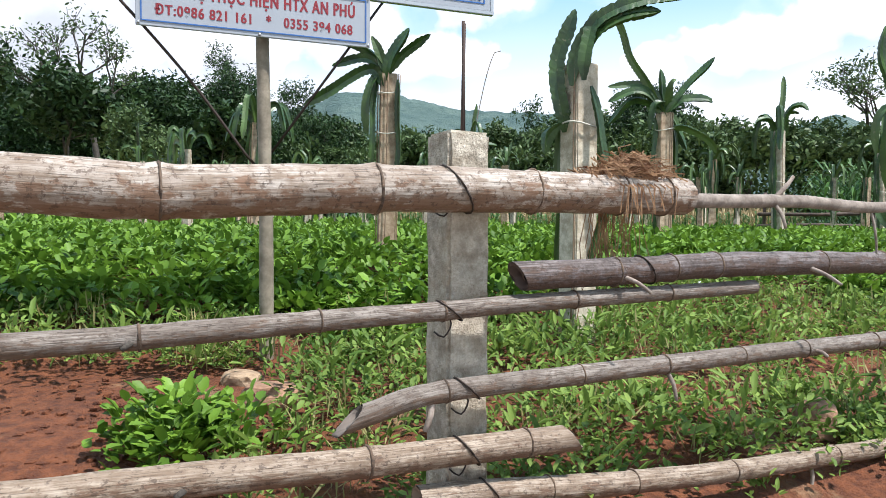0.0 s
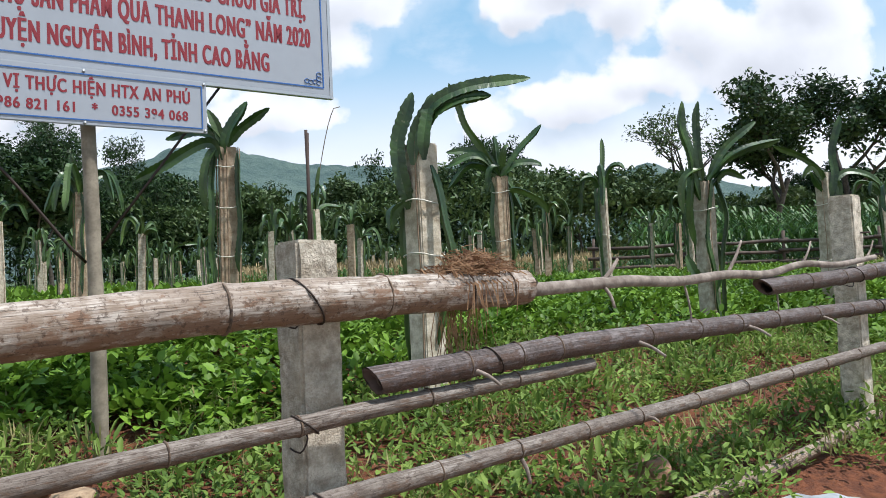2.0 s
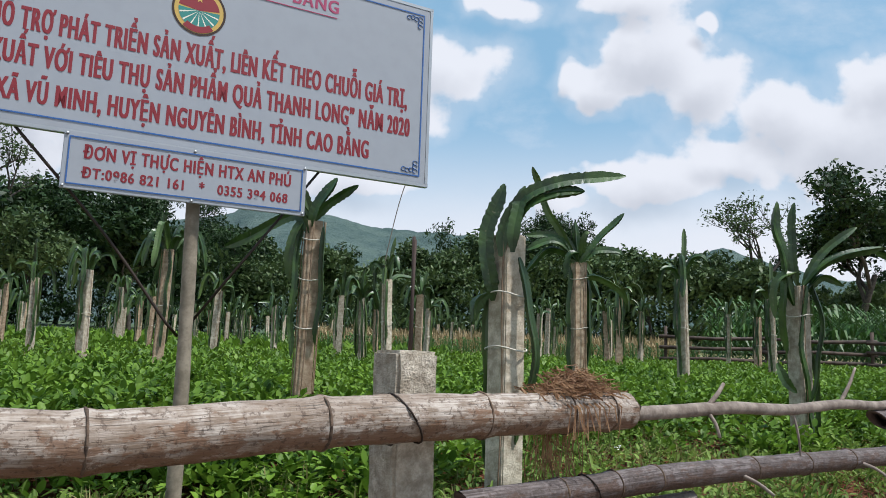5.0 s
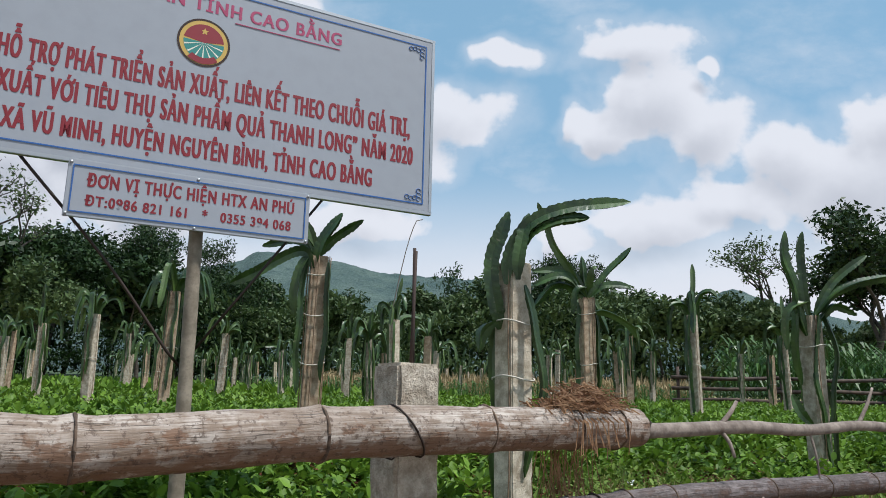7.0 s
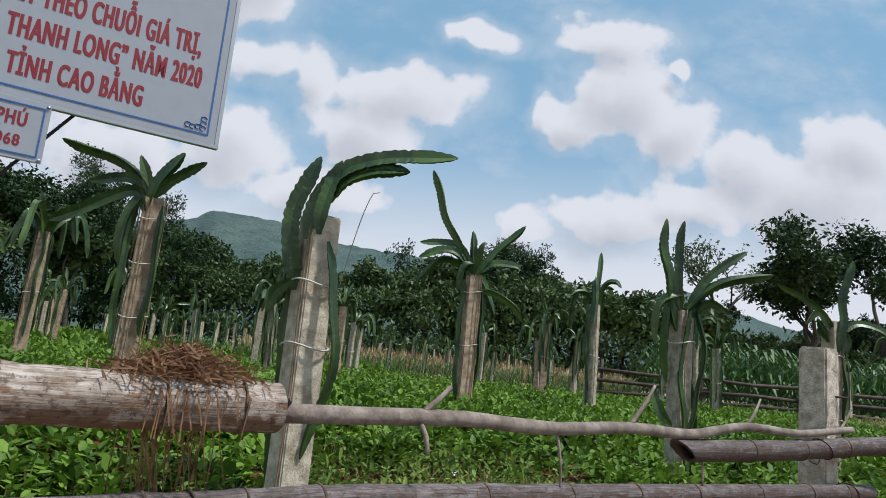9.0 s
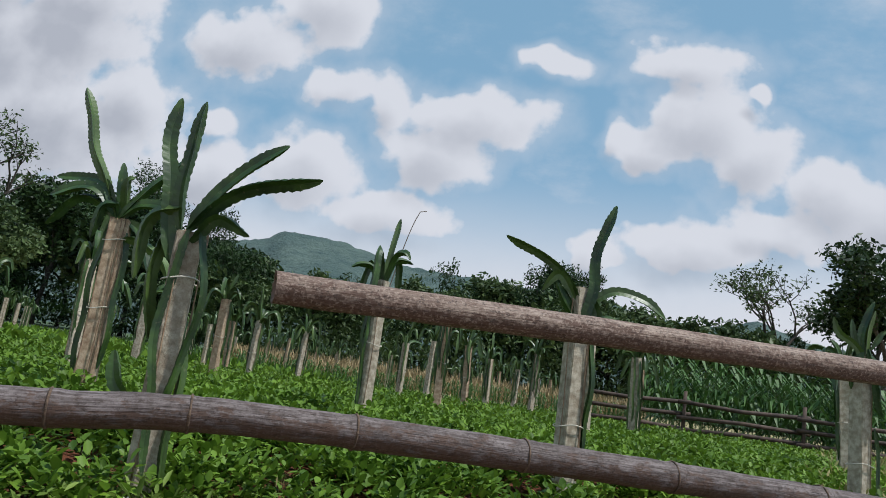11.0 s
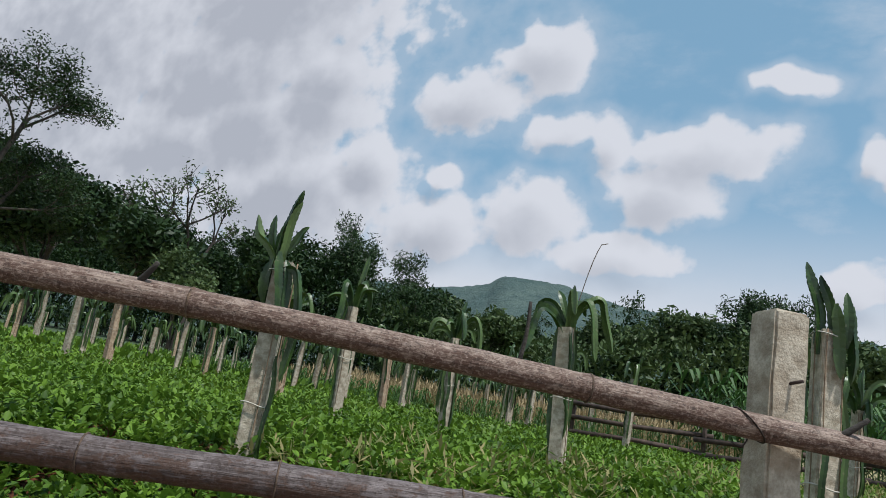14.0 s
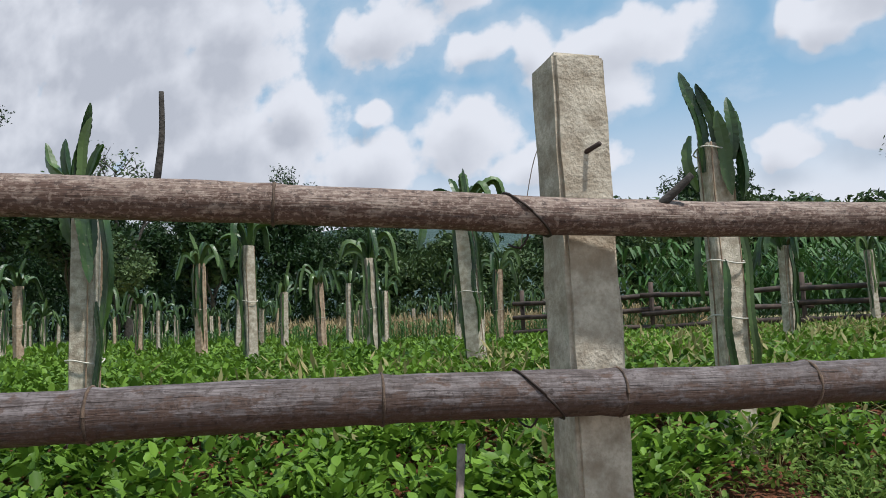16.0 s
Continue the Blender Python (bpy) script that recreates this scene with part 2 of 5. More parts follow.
PEANUT = leafy("peanut leaf", (0.022, 0.062, 0.006), (0.19, 0.32, 0.034), 0.5, 0.27, 1.1)
WEED = leafy("weed leaf", (0.045, 0.10, 0.014), (0.26, 0.355, 0.075), 0.6, 0.34)
STRAW_LEAF = leafy("dry straw", (0.20, 0.15, 0.07), (0.46, 0.36, 0.20), 0.7, 0.2)
GRASS = leafy("yellow grass", (0.14, 0.16, 0.05), (0.36, 0.30, 0.13), 0.6, 0.3)
CORN = leafy("corn leaf", (0.018, 0.055, 0.012), (0.095, 0.185, 0.045), 0.45, 0.2)
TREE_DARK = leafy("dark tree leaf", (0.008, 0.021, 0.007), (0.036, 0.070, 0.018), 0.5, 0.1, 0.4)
TREE_LIGHT = leafy("light tree leaf", (0.026, 0.052, 0.018), (0.105, 0.15, 0.052), 0.5, 0.15, 0.4)
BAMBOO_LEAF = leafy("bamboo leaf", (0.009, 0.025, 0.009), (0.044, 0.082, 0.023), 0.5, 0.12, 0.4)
FLOWER = plain("white petal", (0.8, 0.8, 0.76), 0.6)


def cactus_build(N, b):
    g = N.add("ShaderNodeNewGeometry")
    c = N.add("ShaderNodeTexCoord").outputs["Object"]
    rnd = N.add("ShaderNodeObjectInfo").outputs["Random"]
    n = N.noise(c, 7.0, 4.0)
    col = N.mix(N.ramp(n.outputs[0], 0.3, 0.7), (0.010, 0.030, 0.008), (0.050, 0.10, 0.018))
    col = N.mix(N.math("MULTIPLY", N.ramp(rnd, 0.55, 1.0), 0.4), col, (0.15, 0.215, 0.055))
    f = N.noise(c, 40.0, 3.0)
    col = N.mix(N.math("MULTIPLY", N.ramp(f.outputs[0], 0.62, 0.75), 0.5), col, (0.22, 0.2, 0.12))
    link(N, col, b, "Base Color")
    b.inputs["Roughness"].default_value = 0.42
    bumped(N, b, n.outputs[0], 0.2, 0.01)


CACTUS = material("cactus stem", cactus_build)


def ground_build(N, b):
    pos = N.add("ShaderNodeNewGeometry").outputs["Position"]
    xyz = N.add("ShaderNodeSeparateXYZ", {0: pos})
    s = N.math("ADD", N.math("MULTIPLY", N.math("ADD", xyz.outputs[0], 0.24), -0.497), N.math("MULTIPLY", N.math("SUBTRACT", xyz.outputs[1], 0.93), 0.868))
    n = N.noise(pos, 1.6, 6.0, 0.65)
    f = N.noise(pos, 22.0, 6.0, 0.7)
    red = N.mix(N.ramp(f.outputs[0], 0.3, 0.7), (0.082, 0.022, 0.007), (0.20, 0.062, 0.020))
    tan = N.mix(N.ramp(f.outputs[0], 0.3, 0.7), (0.26, 0.17, 0.09), (0.45, 0.34, 0.20))
    soil = N.mix(N.ramp(n.outputs[0], 0.58, 0.75), red, tan)
    road = N.mix(N.ramp(f.outputs[0], 0.3, 0.7), (0.20, 0.17, 0.14), (0.36, 0.32, 0.27))
    col = N.mix(N.ramp(s, -0.6, -1.0), soil, road)
    far = N.ramp(s, 16.0, 20.0)
    strawy = N.mix(N.ramp(n.outputs[0], 0.35, 0.7), (0.20, 0.19, 0.07), (0.42, 0.35, 0.19))
    col = N.mix(far, col, strawy)
    woods = N.mix(N.ramp(n.outputs[0], 0.35, 0.7), (0.03, 0.055, 0.02), (0.07, 0.11, 0.04))
    col = N.mix(N.ramp(s, 62.0, 75.0), col, woods)
    link(N, col, b, "Base Color")
    b.inputs["Roughness"].default_value = 0.95
    bumped(N, b, N.math("ADD", n.outputs[0], f.outputs[0]), 0.9, 0.05)


SOIL = material("red soil", ground_build)


def hill_build(N, b):
    pos = N.add("ShaderNodeNewGeometry").outputs["Position"]
    n = N.noise(pos, 0.02, 6.0, 0.6)
    f = N.noise(pos, 0.16, 5.0, 0.7)
    # blue-green base colours with the distance haze already mixed in
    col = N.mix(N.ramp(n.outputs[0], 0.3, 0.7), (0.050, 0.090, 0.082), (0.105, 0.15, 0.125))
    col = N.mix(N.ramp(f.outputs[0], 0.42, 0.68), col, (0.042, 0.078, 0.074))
    link(N, col, b, "Base Color")
    b.inputs["Roughness"].default_value = 1.0
    bumped(N, b, f.outputs[0], 1.0, 6.0)


HILL = material("hazed wooded hillside", hill_build)


# ---- mesh helpers ----
rng = np.random.default_rng(7)


def mesh_of(name, verts, faces, mat, smooth=False):
    me = bpy.data.meshes.new(name)
    me.from_pydata([tuple(map(float, v)) for v in verts], [], faces)
    me.materials.append(mat)
    if smooth:
        me.shade_smooth()
    return me


def part(name, bm, mat, parent=None, label=""):
    """Links a bmesh, or a finished mesh, as one object, under a thing if one is given."""
    if isinstance(bm, bmesh.types.BMesh):
        me = bpy.data.meshes.new(name)
        bm.to_mesh(me)
        bm.free()
        me.materials.append(mat)
    else:
        me = bm
    ob = new(name, me)
    if parent:
        ob.parent = parent
    return tagged(ob, label)


def thing(name, x, y, z, label, category, group="", kind="", turn=0.0):
    ob = new(name)
    ob.empty_display_size = 0.1
    ob.matrix_basis = pose(x, y, z, 0, 0, turn)
    return tagged(ob, label, category, group, kind)


def frames_along(pts):
    pts = [Vector(p) for p in pts]
    out = []
    ref = Vector((0, 0, 1))
    for i, p in enumerate(pts):
        d = (pts[min(i + 1, len(pts) - 1)] - pts[max(i - 1, 0)]).normalized()
        if abs(d.dot(ref)) > 0.95:
            ref = Vector((0.3, -1, 0.1)).normalized()
        side = d.cross(ref).normalized()
        up = side.cross(d).normalized()
        ref = up
        out.append((p, side, up))
    return out


def smooth_path(pts, step):
    """A Catmull-Rom line through a few points."""
    P = [Vector(p) for p in pts]
    P = [P[0] * 2 - P[1]] + P + [P[-1] * 2 - P[-2]]
    out = []
    for i in range(1, len(P) - 2):
        a, b, c, d = P[i - 1:i + 3]
        n = max(1, int((c - b).length / step))
        for k in range(n):
            t = k / n
            out.append(0.5 * (2 * b + (c - a) * t + (2 * a - 5 * b + 4 * c - d) * t * t + (3 * b - a - 3 * c + d) * t ** 3))
    out.append(P[-2])
    return out


def tube(pts, radii, sides=8, cap=True, name="tube", mat=None, uv=False, wobble=0.0, slant=(0.0, 0.0)):
    """A round, tapering tube along a line, with lengthwise uv in metres if asked."""
    fr = frames_along(pts)
    n = len(fr)
    rad = [radii] * n if isinstance(radii, (int, float)) else radii
    V, F, length, L = [], [], 0.0, [0.0]

    def jut(i, a):
        """How far an end cut aslant sticks out: its upper lip if positive, its lower one if negative."""
        q = slant[0] if i == 0 else slant[1] if i == n - 1 else 0.0
        if not q:
            return Vector((0, 0, 0))
        d = (fr[0][0] - fr[1][0]) if i == 0 else (fr[-1][0] - fr[-2][0])
        return d.normalized() * abs(q) * (0.5 + 0.5 * math.sin(a) * (1 if q > 0 else -1))

    for i, (p, s, u) in enumerate(fr):
        if i:
            length += (p - fr[i - 1][0]).length
            L.append(length)
        for k in range(sides):
            a = 2 * math.pi * k / sides
            r = rad[i] * (1 + wobble * noise.noise((p.x * 9, p.y * 9 + k, p.z * 9)))
            V.append(p + (s * math.cos(a) + u * math.sin(a)) * r + jut(i, a))
    for i in range(n - 1):
        for k in range(sides):
            F.append((i * sides + k, i * sides + (k + 1) % sides, (i + 1) * sides + (k + 1) % sides, (i + 1) * sides + k))
    nq = len(F)
    if cap == "hollow":
        for end, i in ((-1, 0), (1, n - 1)):
            p, s, u = fr[i]
            d = (fr[1][0] - fr[0][0]).normalized() if end < 0 else (fr[-1][0] - fr[-2][0]).normalized()
            base = len(V)
            for ring, (rr, dd) in enumerate(((1.0, 0.0), (0.78, 0.0), (0.76, -0.07))):
                for k in range(sides):
                    a = 2 * math.pi * k / sides
                    jag = (0.014 * noise.noise((k * 1.7, i * 0.3 + p.x * 5, 2)) if ring < 2 else 0)
                    V.append(p + (s * math.cos(a) + u * math.sin(a)) * rad[i] * rr + d * end * (dd + jag) + jut(i, a))
            for ring in range(2):
                for k in range(sides):
                    q = (base + ring * sides + k, base + ring * sides + (k + 1) % sides, base + (ring + 1) * sides + (k + 1) % sides, base + (ring + 1) * sides + k)
                    F.append(q if end > 0 else q[::-1])
            F.append(tuple(base + 2 * sides + k for k in range(sides)))
    elif cap:
        F.append(tuple(range(sides))[::-1])
        F.append(tuple((n - 1) * sides + k for k in range(sides)))
    me = mesh_of(name, V, F, mat, True)
    if uv:
        layer = me.uv_layers.new(name="UVMap")
        shift = float(rng.uniform(0, 40))
        k = 0
        data = np.zeros((len(me.loops), 2), np.float32)
        for fi in range(nq):
            i, j = divmod(fi, sides)
            for di, dj in ((0, 0), (0, 1), (1, 1), (1, 0)):
                data[k] = (L[i + di] + shift, (j + dj) / sides)
                k += 1
        layer.data.foreach_set("uv", data.ravel())
    return me


def box_mesh(name, sx, sy, sz, mat, bevel=0.006, rough=0.0, cuts=0, seed=0):
    """A box standing on z = 0, with worn edges."""
    bm = bmesh.new()
    bmesh.ops.create_cube(bm, size=1.0)
    for v in bm.verts:
        v.co = Vector((v.co.x * sx, v.co.y * sy, (v.co.z + 0.5) * sz))
    if bevel:
        bmesh.ops.bevel(bm, geom=bm.edges[:], offset=bevel, segments=2, affect="EDGES")
    if cuts:
        bmesh.ops.subdivide_edges(bm, edges=[e for e in bm.edges if e.calc_length() > sz / 3], cuts=cuts, use_grid_fill=True)
        bmesh.ops.triangulate(bm, faces=[f for f in bm.faces if len(f.verts) > 4])
    if rough:
        for v in bm.verts:
            v.co += (noise.noise_vector(v.co * 45 + Vector((seed, seed * 2, 0))) * 0.8 + noise.noise_vector(v.co * 14 + Vector((seed, 0, 3))) * 0.1) * rough
    me = bpy.data.meshes.new(name)
    bm.to_mesh(me)
    bm.free()
    me.materials.append(mat)
    return me


# ---- the lie of the land ----
DIST = [-60, -1.3, -0.7, -0.2, 0.0, 0.8, 1.5, 2.2, 3.0, 4.5, 20, 60, 110, 260, 1500]
RISE = [0.0, 0.0, 0.10, 0.32, 0.40, 0.53, 0.62, 0.76, 0.88, 0.93, 1.02, 1.6, 2.6, 6.0, 10.0]


def behind(x, y):
    """How far a place lies behind the fence line."""
    return (x + 0.24) * -0.497 + (y - 0.93) * 0.868


def ground_z(x, y):
    return float(np.interp(behind(x, y), DIST, RISE))


def build_ground():
    xs = np.unique(np.r_[-1500, -600, -250, -120, np.arange(-70, -14, 4), np.arange(-14, -4, 0.5), np.arange(-4, 13, 0.12), np.arange(13, 24, 0.5), np.arange(24, 80, 4), 120, 250, 600, 1500])
    ys = np.unique(np.r_[-1500, -300, -60, np.arange(-20, -3, 2), np.arange(-3, 11, 0.12), np.arange(11, 24, 0.5), np.arange(24, 120, 4), 160, 260, 500, 900, 1500, 3000])
    V = []
    for y in ys:
        for x in xs:
            s = behind(x, y)
            z = float(np.interp(s, DIST, RISE))
            if -0.8 < s < 30 and -14 < x < 24:
                z += 0.045 * noise.noise((x * 1.3, y * 1.3, 0)) + 0.022 * noise.noise((x * 5, y * 5, 3))
            V.append((x, y, z))
    nx = len(xs)
    F = [(j * nx + i, j * nx + i + 1, (j + 1) * nx + i + 1, (j + 1) * nx + i) for j in range(len(ys) - 1) for i in range(nx - 1)]
    ob = new("ground", mesh_of("ground", V, F, SOIL, True))
    tagged(ob, "red soil bank and field beside an earth road", "ground", kind="structure")


build_ground()

# far wooded ridge: height per unit distance, by direction
RIDGE_U = [-3.0, -1.6, -1.25, -1.12, -1.0, -0.8, -0.47, -0.37, -0.345, -0.27, -0.22, -0.15, -0.05, 0.13, 0.2, 0.26, 0.34, 0.40, 0.48, 0.8, 2.0]
RIDGE_V = [0.16, 0.25, 0.255, 0.248, 0.222, 0.178, 0.170, 0.184, 0.199, 0.194, 0.182, 0.165, 0.160, 0.150, 0.134, 0.131, 0.148, 0.128, 0.108, 0.10, 0.12]


def build_hills():
    us = np.linspace(-2.2, 1.6, 520)
    ds = np.r_[np.linspace(170, 700, 46), np.linspace(730, 1100, 8)]
    V = []
    for d in ds:
        k = np.clip((d - 170) / 530, 0, 1)
        k = k * k * (3 - 2 * k) if d < 700 else 1 - 0.4 * (d - 700) / 400
        for u in us:
            h = np.interp(u, RIDGE_U, RIDGE_V) * (min(d, 700) * k) - 1.1 * k
            p = (u * d * 0.012, d * 0.012, 0)
            h *= 1 + 0.35 * (1 - k) * noise.noise(p)
            h += 3.0 * k * noise.noise((u * d * 0.05, d * 0.05, 5)) + 2.2 * k * noise.noise((u * d * 0.3, d * 0.3, 9))
            V.append((u * d, d, 2.5 + h))
    n = len(us)
    F = [(j * n + i, j * n + i + 1, (j + 1) * n + i + 1, (j + 1) * n + i) for j in range(len(ds) - 1) for i in range(n - 1)]
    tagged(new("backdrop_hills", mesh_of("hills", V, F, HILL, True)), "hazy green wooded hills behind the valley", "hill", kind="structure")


build_hills()

# ---- the fence ----
POSTS = [(-0.24, 0.967, 1.43, 40), (2.24, 2.79, 1.645, 38), (7.12, 5.00, 1.835, 42), (9.72, 6.665, 1.90, 37)]


def fence_post(x, y, top, turn, seed, mat):
    z = ground_z(x, y) - 0.25
    p = thing("fence_post", x, y, z, "square cast concrete fence post with rough worn edges", "fence post", "concrete fence posts", turn=turn)
    part("concrete_shaft", box_mesh("fence_post_shaft", 0.115, 0.115, top - z, mat, 0.008, 0.006, 26, seed), mat, p)
    return p


post_things = [fence_post(x, y, z, a, i * 3 + 1, (CONCRETE, CONCRETE, RUSTY_CONCRETE, PALE_CONCRETE)[i]) for i, (x, y, z, a) in enumerate(POSTS)]
POST_BASE = [o.matrix_basis.translation.z for o in post_things]
# rusty bars stick out of the first post
for dx, dy, h, lean in ((0.010, 0.0, 0.27, 0.006), (0.024, 0.012, 0.28, -0.004)):
    top = 1.43 - POST_BASE[0]
    part("rebar", tube([(dx, dy, top - 0.05), (dx + lean, dy, top + h)], 0.0042, 6, mat=REBAR, name="rebar"), REBAR, post_things[0], "rusty reinforcing bar")
part("rusty_nail", tube([(0.0, -0.05, 1.695 - POST_BASE[3]), (0.015, -0.09, 1.705 - POST_BASE[3])], 0.005, 6, mat=REBAR, name="nail"), REBAR, post_things[3])
part("rusty_nail", tube([(0.02, -0.05, 1.02 - POST_BASE[3]), (-0.01, -0.10, 1.025 - POST_BASE[3])], 0.005, 6, mat=REBAR, name="nail"), REBAR, post_things[3])
part("rusty_nail", tube([(0.01, -0.05, 1.45 - POST_BASE[1]), (0.06, -0.09, 1.45 - POST_BASE[1])], 0.005, 6, mat=REBAR, name="nail"), REBAR, post_things[1])


def bamboo_rail(label, pts, r0, r1, nodes, mat, stubs=(), name="bamboo_rail", swell=0.07, rings=True, stub_mat=TWIG, slant=(0.0, 0.0)):
    """A culm along a line: swollen joints at the given fractions, each joint with a ring of its own."""
    line = smooth_path(pts, 0.02)
    n = len(line)
    L = [0.0]
    for a, b in zip(line, line[1:]):
        L.append(L[-1] + (b - a).length)
    L = [v / L[-1] for v in L]
    total = sum((b - a).length for a, b in zip(line, line[1:]))
    rad = []
    for f in L:
        d = min((abs(f - k) * total for k in nodes), default=9)
        r = r0 + (r1 - r0) * f
        rad.append(r * (1 + swell * math.exp(-(d / 0.018) ** 2) - 0.03 * math.exp(-((d - 0.03) / 0.015) ** 2)))
    origin = line[n // 2]
    rail = thing(name, *origin, label, "fence rail", "fence rails")
    local = [p - origin for p in line]
    part("culm", tube(local, rad, 20, "hollow" if rings else True, "culm", mat, True, 0.07, slant), mat, rail)
    fr = frames_along(local)
    if rings:
        for k in nodes:
            i = min(range(n), key=lambda j: abs(L[j] - k))
            p, s, u = fr[i]
            ring = [p + (s * math.cos(a) + u * math.sin(a)) * rad[i] * 0.995 for a in np.linspace(0, 2 * math.pi, 21)]
            part("joint_ring", tube(ring, [0.0022 + 0.0016 * rng.random() for _ in ring], 5, False, "joint_ring", RING, False, 0.5), RING, rail)
    for f, vec, r in stubs:
        r *= 0.8
        i = min(range(n), key=lambda j: abs(L[j] - f) if f <= 1 else abs(line[j].x - f))
        p = fr[i][0]
        v = Vector(vec)
        q = p + v.normalized() * rad[i] * 0.5
        m1 = q + v * 0.45 + Vector((0.006, 0, 0.004))
        part("branch_stub", tube(smooth_path([q, m1, p + v], 0.015), [r * (1.25 - 0.45 * t) for t in np.linspace(0, 1, len(smooth_path([q, m1, p + v], 0.015)))], 8, True, "branch_stub", stub_mat, False, 0.25), stub_mat, rail)
    return rail, fr, rad, L


def wire_round(thing_ob, fr, rad, L, f, spread=0.03, turns=1):
    """A twist of wire round a rail at a fraction of its length, slanting, with loose ends."""
    i = min(range(len(L)), key=lambda j: abs(L[j] - f))
    p, s, u = fr[i]
    d = s.cross(u)
    pts = []
    for k in range(18 * turns + 1):
        a = 2 * math.pi * k / 18
        pts.append(p + (s * math.cos(a) + u * math.sin(a)) * (rad[i] + 0.003) + d * spread * math.sin(a))
    me = tube(pts, 0.0024, 5, True, "tie_wire", WIRE)
    part("tie_wire", me, WIRE, thing_ob, "dark twisted tie wire")
    b = p - s * (rad[i] + 0.004)
    if abs(s.z) < 0.9:
        end = [b, b + Vector((0.02, -0.02, -0.03)), b + Vector((0.005, -0.03, -0.06)), b + Vector((-0.02, -0.02, -0.05))]
        part("wire_end", tube(smooth_path(end, 0.01), 0.0022, 5, True, "wire_end", WIRE), WIRE, thing_ob)


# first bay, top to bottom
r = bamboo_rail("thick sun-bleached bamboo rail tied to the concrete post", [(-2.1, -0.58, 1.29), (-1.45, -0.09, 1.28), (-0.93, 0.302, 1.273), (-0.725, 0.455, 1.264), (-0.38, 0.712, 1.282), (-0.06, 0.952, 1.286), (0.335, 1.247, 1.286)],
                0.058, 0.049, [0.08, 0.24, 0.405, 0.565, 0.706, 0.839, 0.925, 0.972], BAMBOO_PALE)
wire_round(r[0], r[1], r[2], r[3], 0.772, 0.035)
r = bamboo_rail("thin knotty wooden pole laid between two posts", [(0.20, 1.15, 1.275), (0.48, 1.367, 1.278), (0.715, 1.543, 1.283), (0.967, 1.73, 1.271), (1.224, 1.922, 1.283), (1.472, 2.107, 1.274), (1.732, 2.301, 1.307), (2.019, 2.515, 1.295), (2.337, 2.753, 1.32), (2.37, 2.775, 1.323)],
                0.021, 0.013, [], TWIG, [(0.19, (0.07, 0.05, 0.075), 0.008), (0.19, (0.03, -0.03, -0.08), 0.007), (0.36, (0.02, -0.01, -0.20), 0.0045), (0.47, (0.09, 0.06, 0.13), 0.007), (0.60, (0.02, 0.0, -0.16), 0.0045), (0.705, (0.07, 0.05, 0.10), 0.006), (0.96, (0.08, 0.06, 0.09), 0.006)], "wooden_rail", rings=False)
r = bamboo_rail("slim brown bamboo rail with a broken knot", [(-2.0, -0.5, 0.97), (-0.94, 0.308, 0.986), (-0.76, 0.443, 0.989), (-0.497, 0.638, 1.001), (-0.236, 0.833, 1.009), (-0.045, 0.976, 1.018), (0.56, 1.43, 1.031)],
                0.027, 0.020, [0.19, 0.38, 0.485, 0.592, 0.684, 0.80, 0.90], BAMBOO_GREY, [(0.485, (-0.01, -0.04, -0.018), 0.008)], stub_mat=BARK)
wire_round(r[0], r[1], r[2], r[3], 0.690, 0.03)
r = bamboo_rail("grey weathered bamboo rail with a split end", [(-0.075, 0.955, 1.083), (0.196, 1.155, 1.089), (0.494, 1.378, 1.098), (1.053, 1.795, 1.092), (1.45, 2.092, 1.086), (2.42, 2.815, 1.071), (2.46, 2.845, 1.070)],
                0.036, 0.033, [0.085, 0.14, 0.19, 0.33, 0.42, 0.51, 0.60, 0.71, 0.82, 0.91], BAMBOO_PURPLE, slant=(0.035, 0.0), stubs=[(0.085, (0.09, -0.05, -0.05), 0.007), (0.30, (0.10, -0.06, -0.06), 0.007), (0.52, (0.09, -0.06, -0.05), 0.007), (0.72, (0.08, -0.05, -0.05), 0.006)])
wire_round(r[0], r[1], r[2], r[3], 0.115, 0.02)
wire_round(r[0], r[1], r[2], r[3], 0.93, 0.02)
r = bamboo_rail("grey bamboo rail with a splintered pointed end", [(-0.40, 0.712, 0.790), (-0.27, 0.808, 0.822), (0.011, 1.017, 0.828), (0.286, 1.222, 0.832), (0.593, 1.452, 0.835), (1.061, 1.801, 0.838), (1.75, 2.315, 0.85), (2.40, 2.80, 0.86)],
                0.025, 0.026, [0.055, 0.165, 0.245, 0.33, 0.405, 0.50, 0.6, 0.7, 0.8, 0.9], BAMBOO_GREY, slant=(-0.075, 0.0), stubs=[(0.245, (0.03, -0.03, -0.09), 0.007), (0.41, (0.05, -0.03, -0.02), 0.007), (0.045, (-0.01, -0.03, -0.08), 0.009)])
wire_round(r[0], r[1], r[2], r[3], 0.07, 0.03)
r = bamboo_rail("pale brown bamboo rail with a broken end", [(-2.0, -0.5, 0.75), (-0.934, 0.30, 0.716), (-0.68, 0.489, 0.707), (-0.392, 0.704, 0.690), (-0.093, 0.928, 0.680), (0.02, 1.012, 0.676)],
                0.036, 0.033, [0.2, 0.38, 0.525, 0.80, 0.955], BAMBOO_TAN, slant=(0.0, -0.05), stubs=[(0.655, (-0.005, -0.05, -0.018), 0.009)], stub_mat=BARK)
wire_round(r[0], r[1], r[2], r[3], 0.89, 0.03)
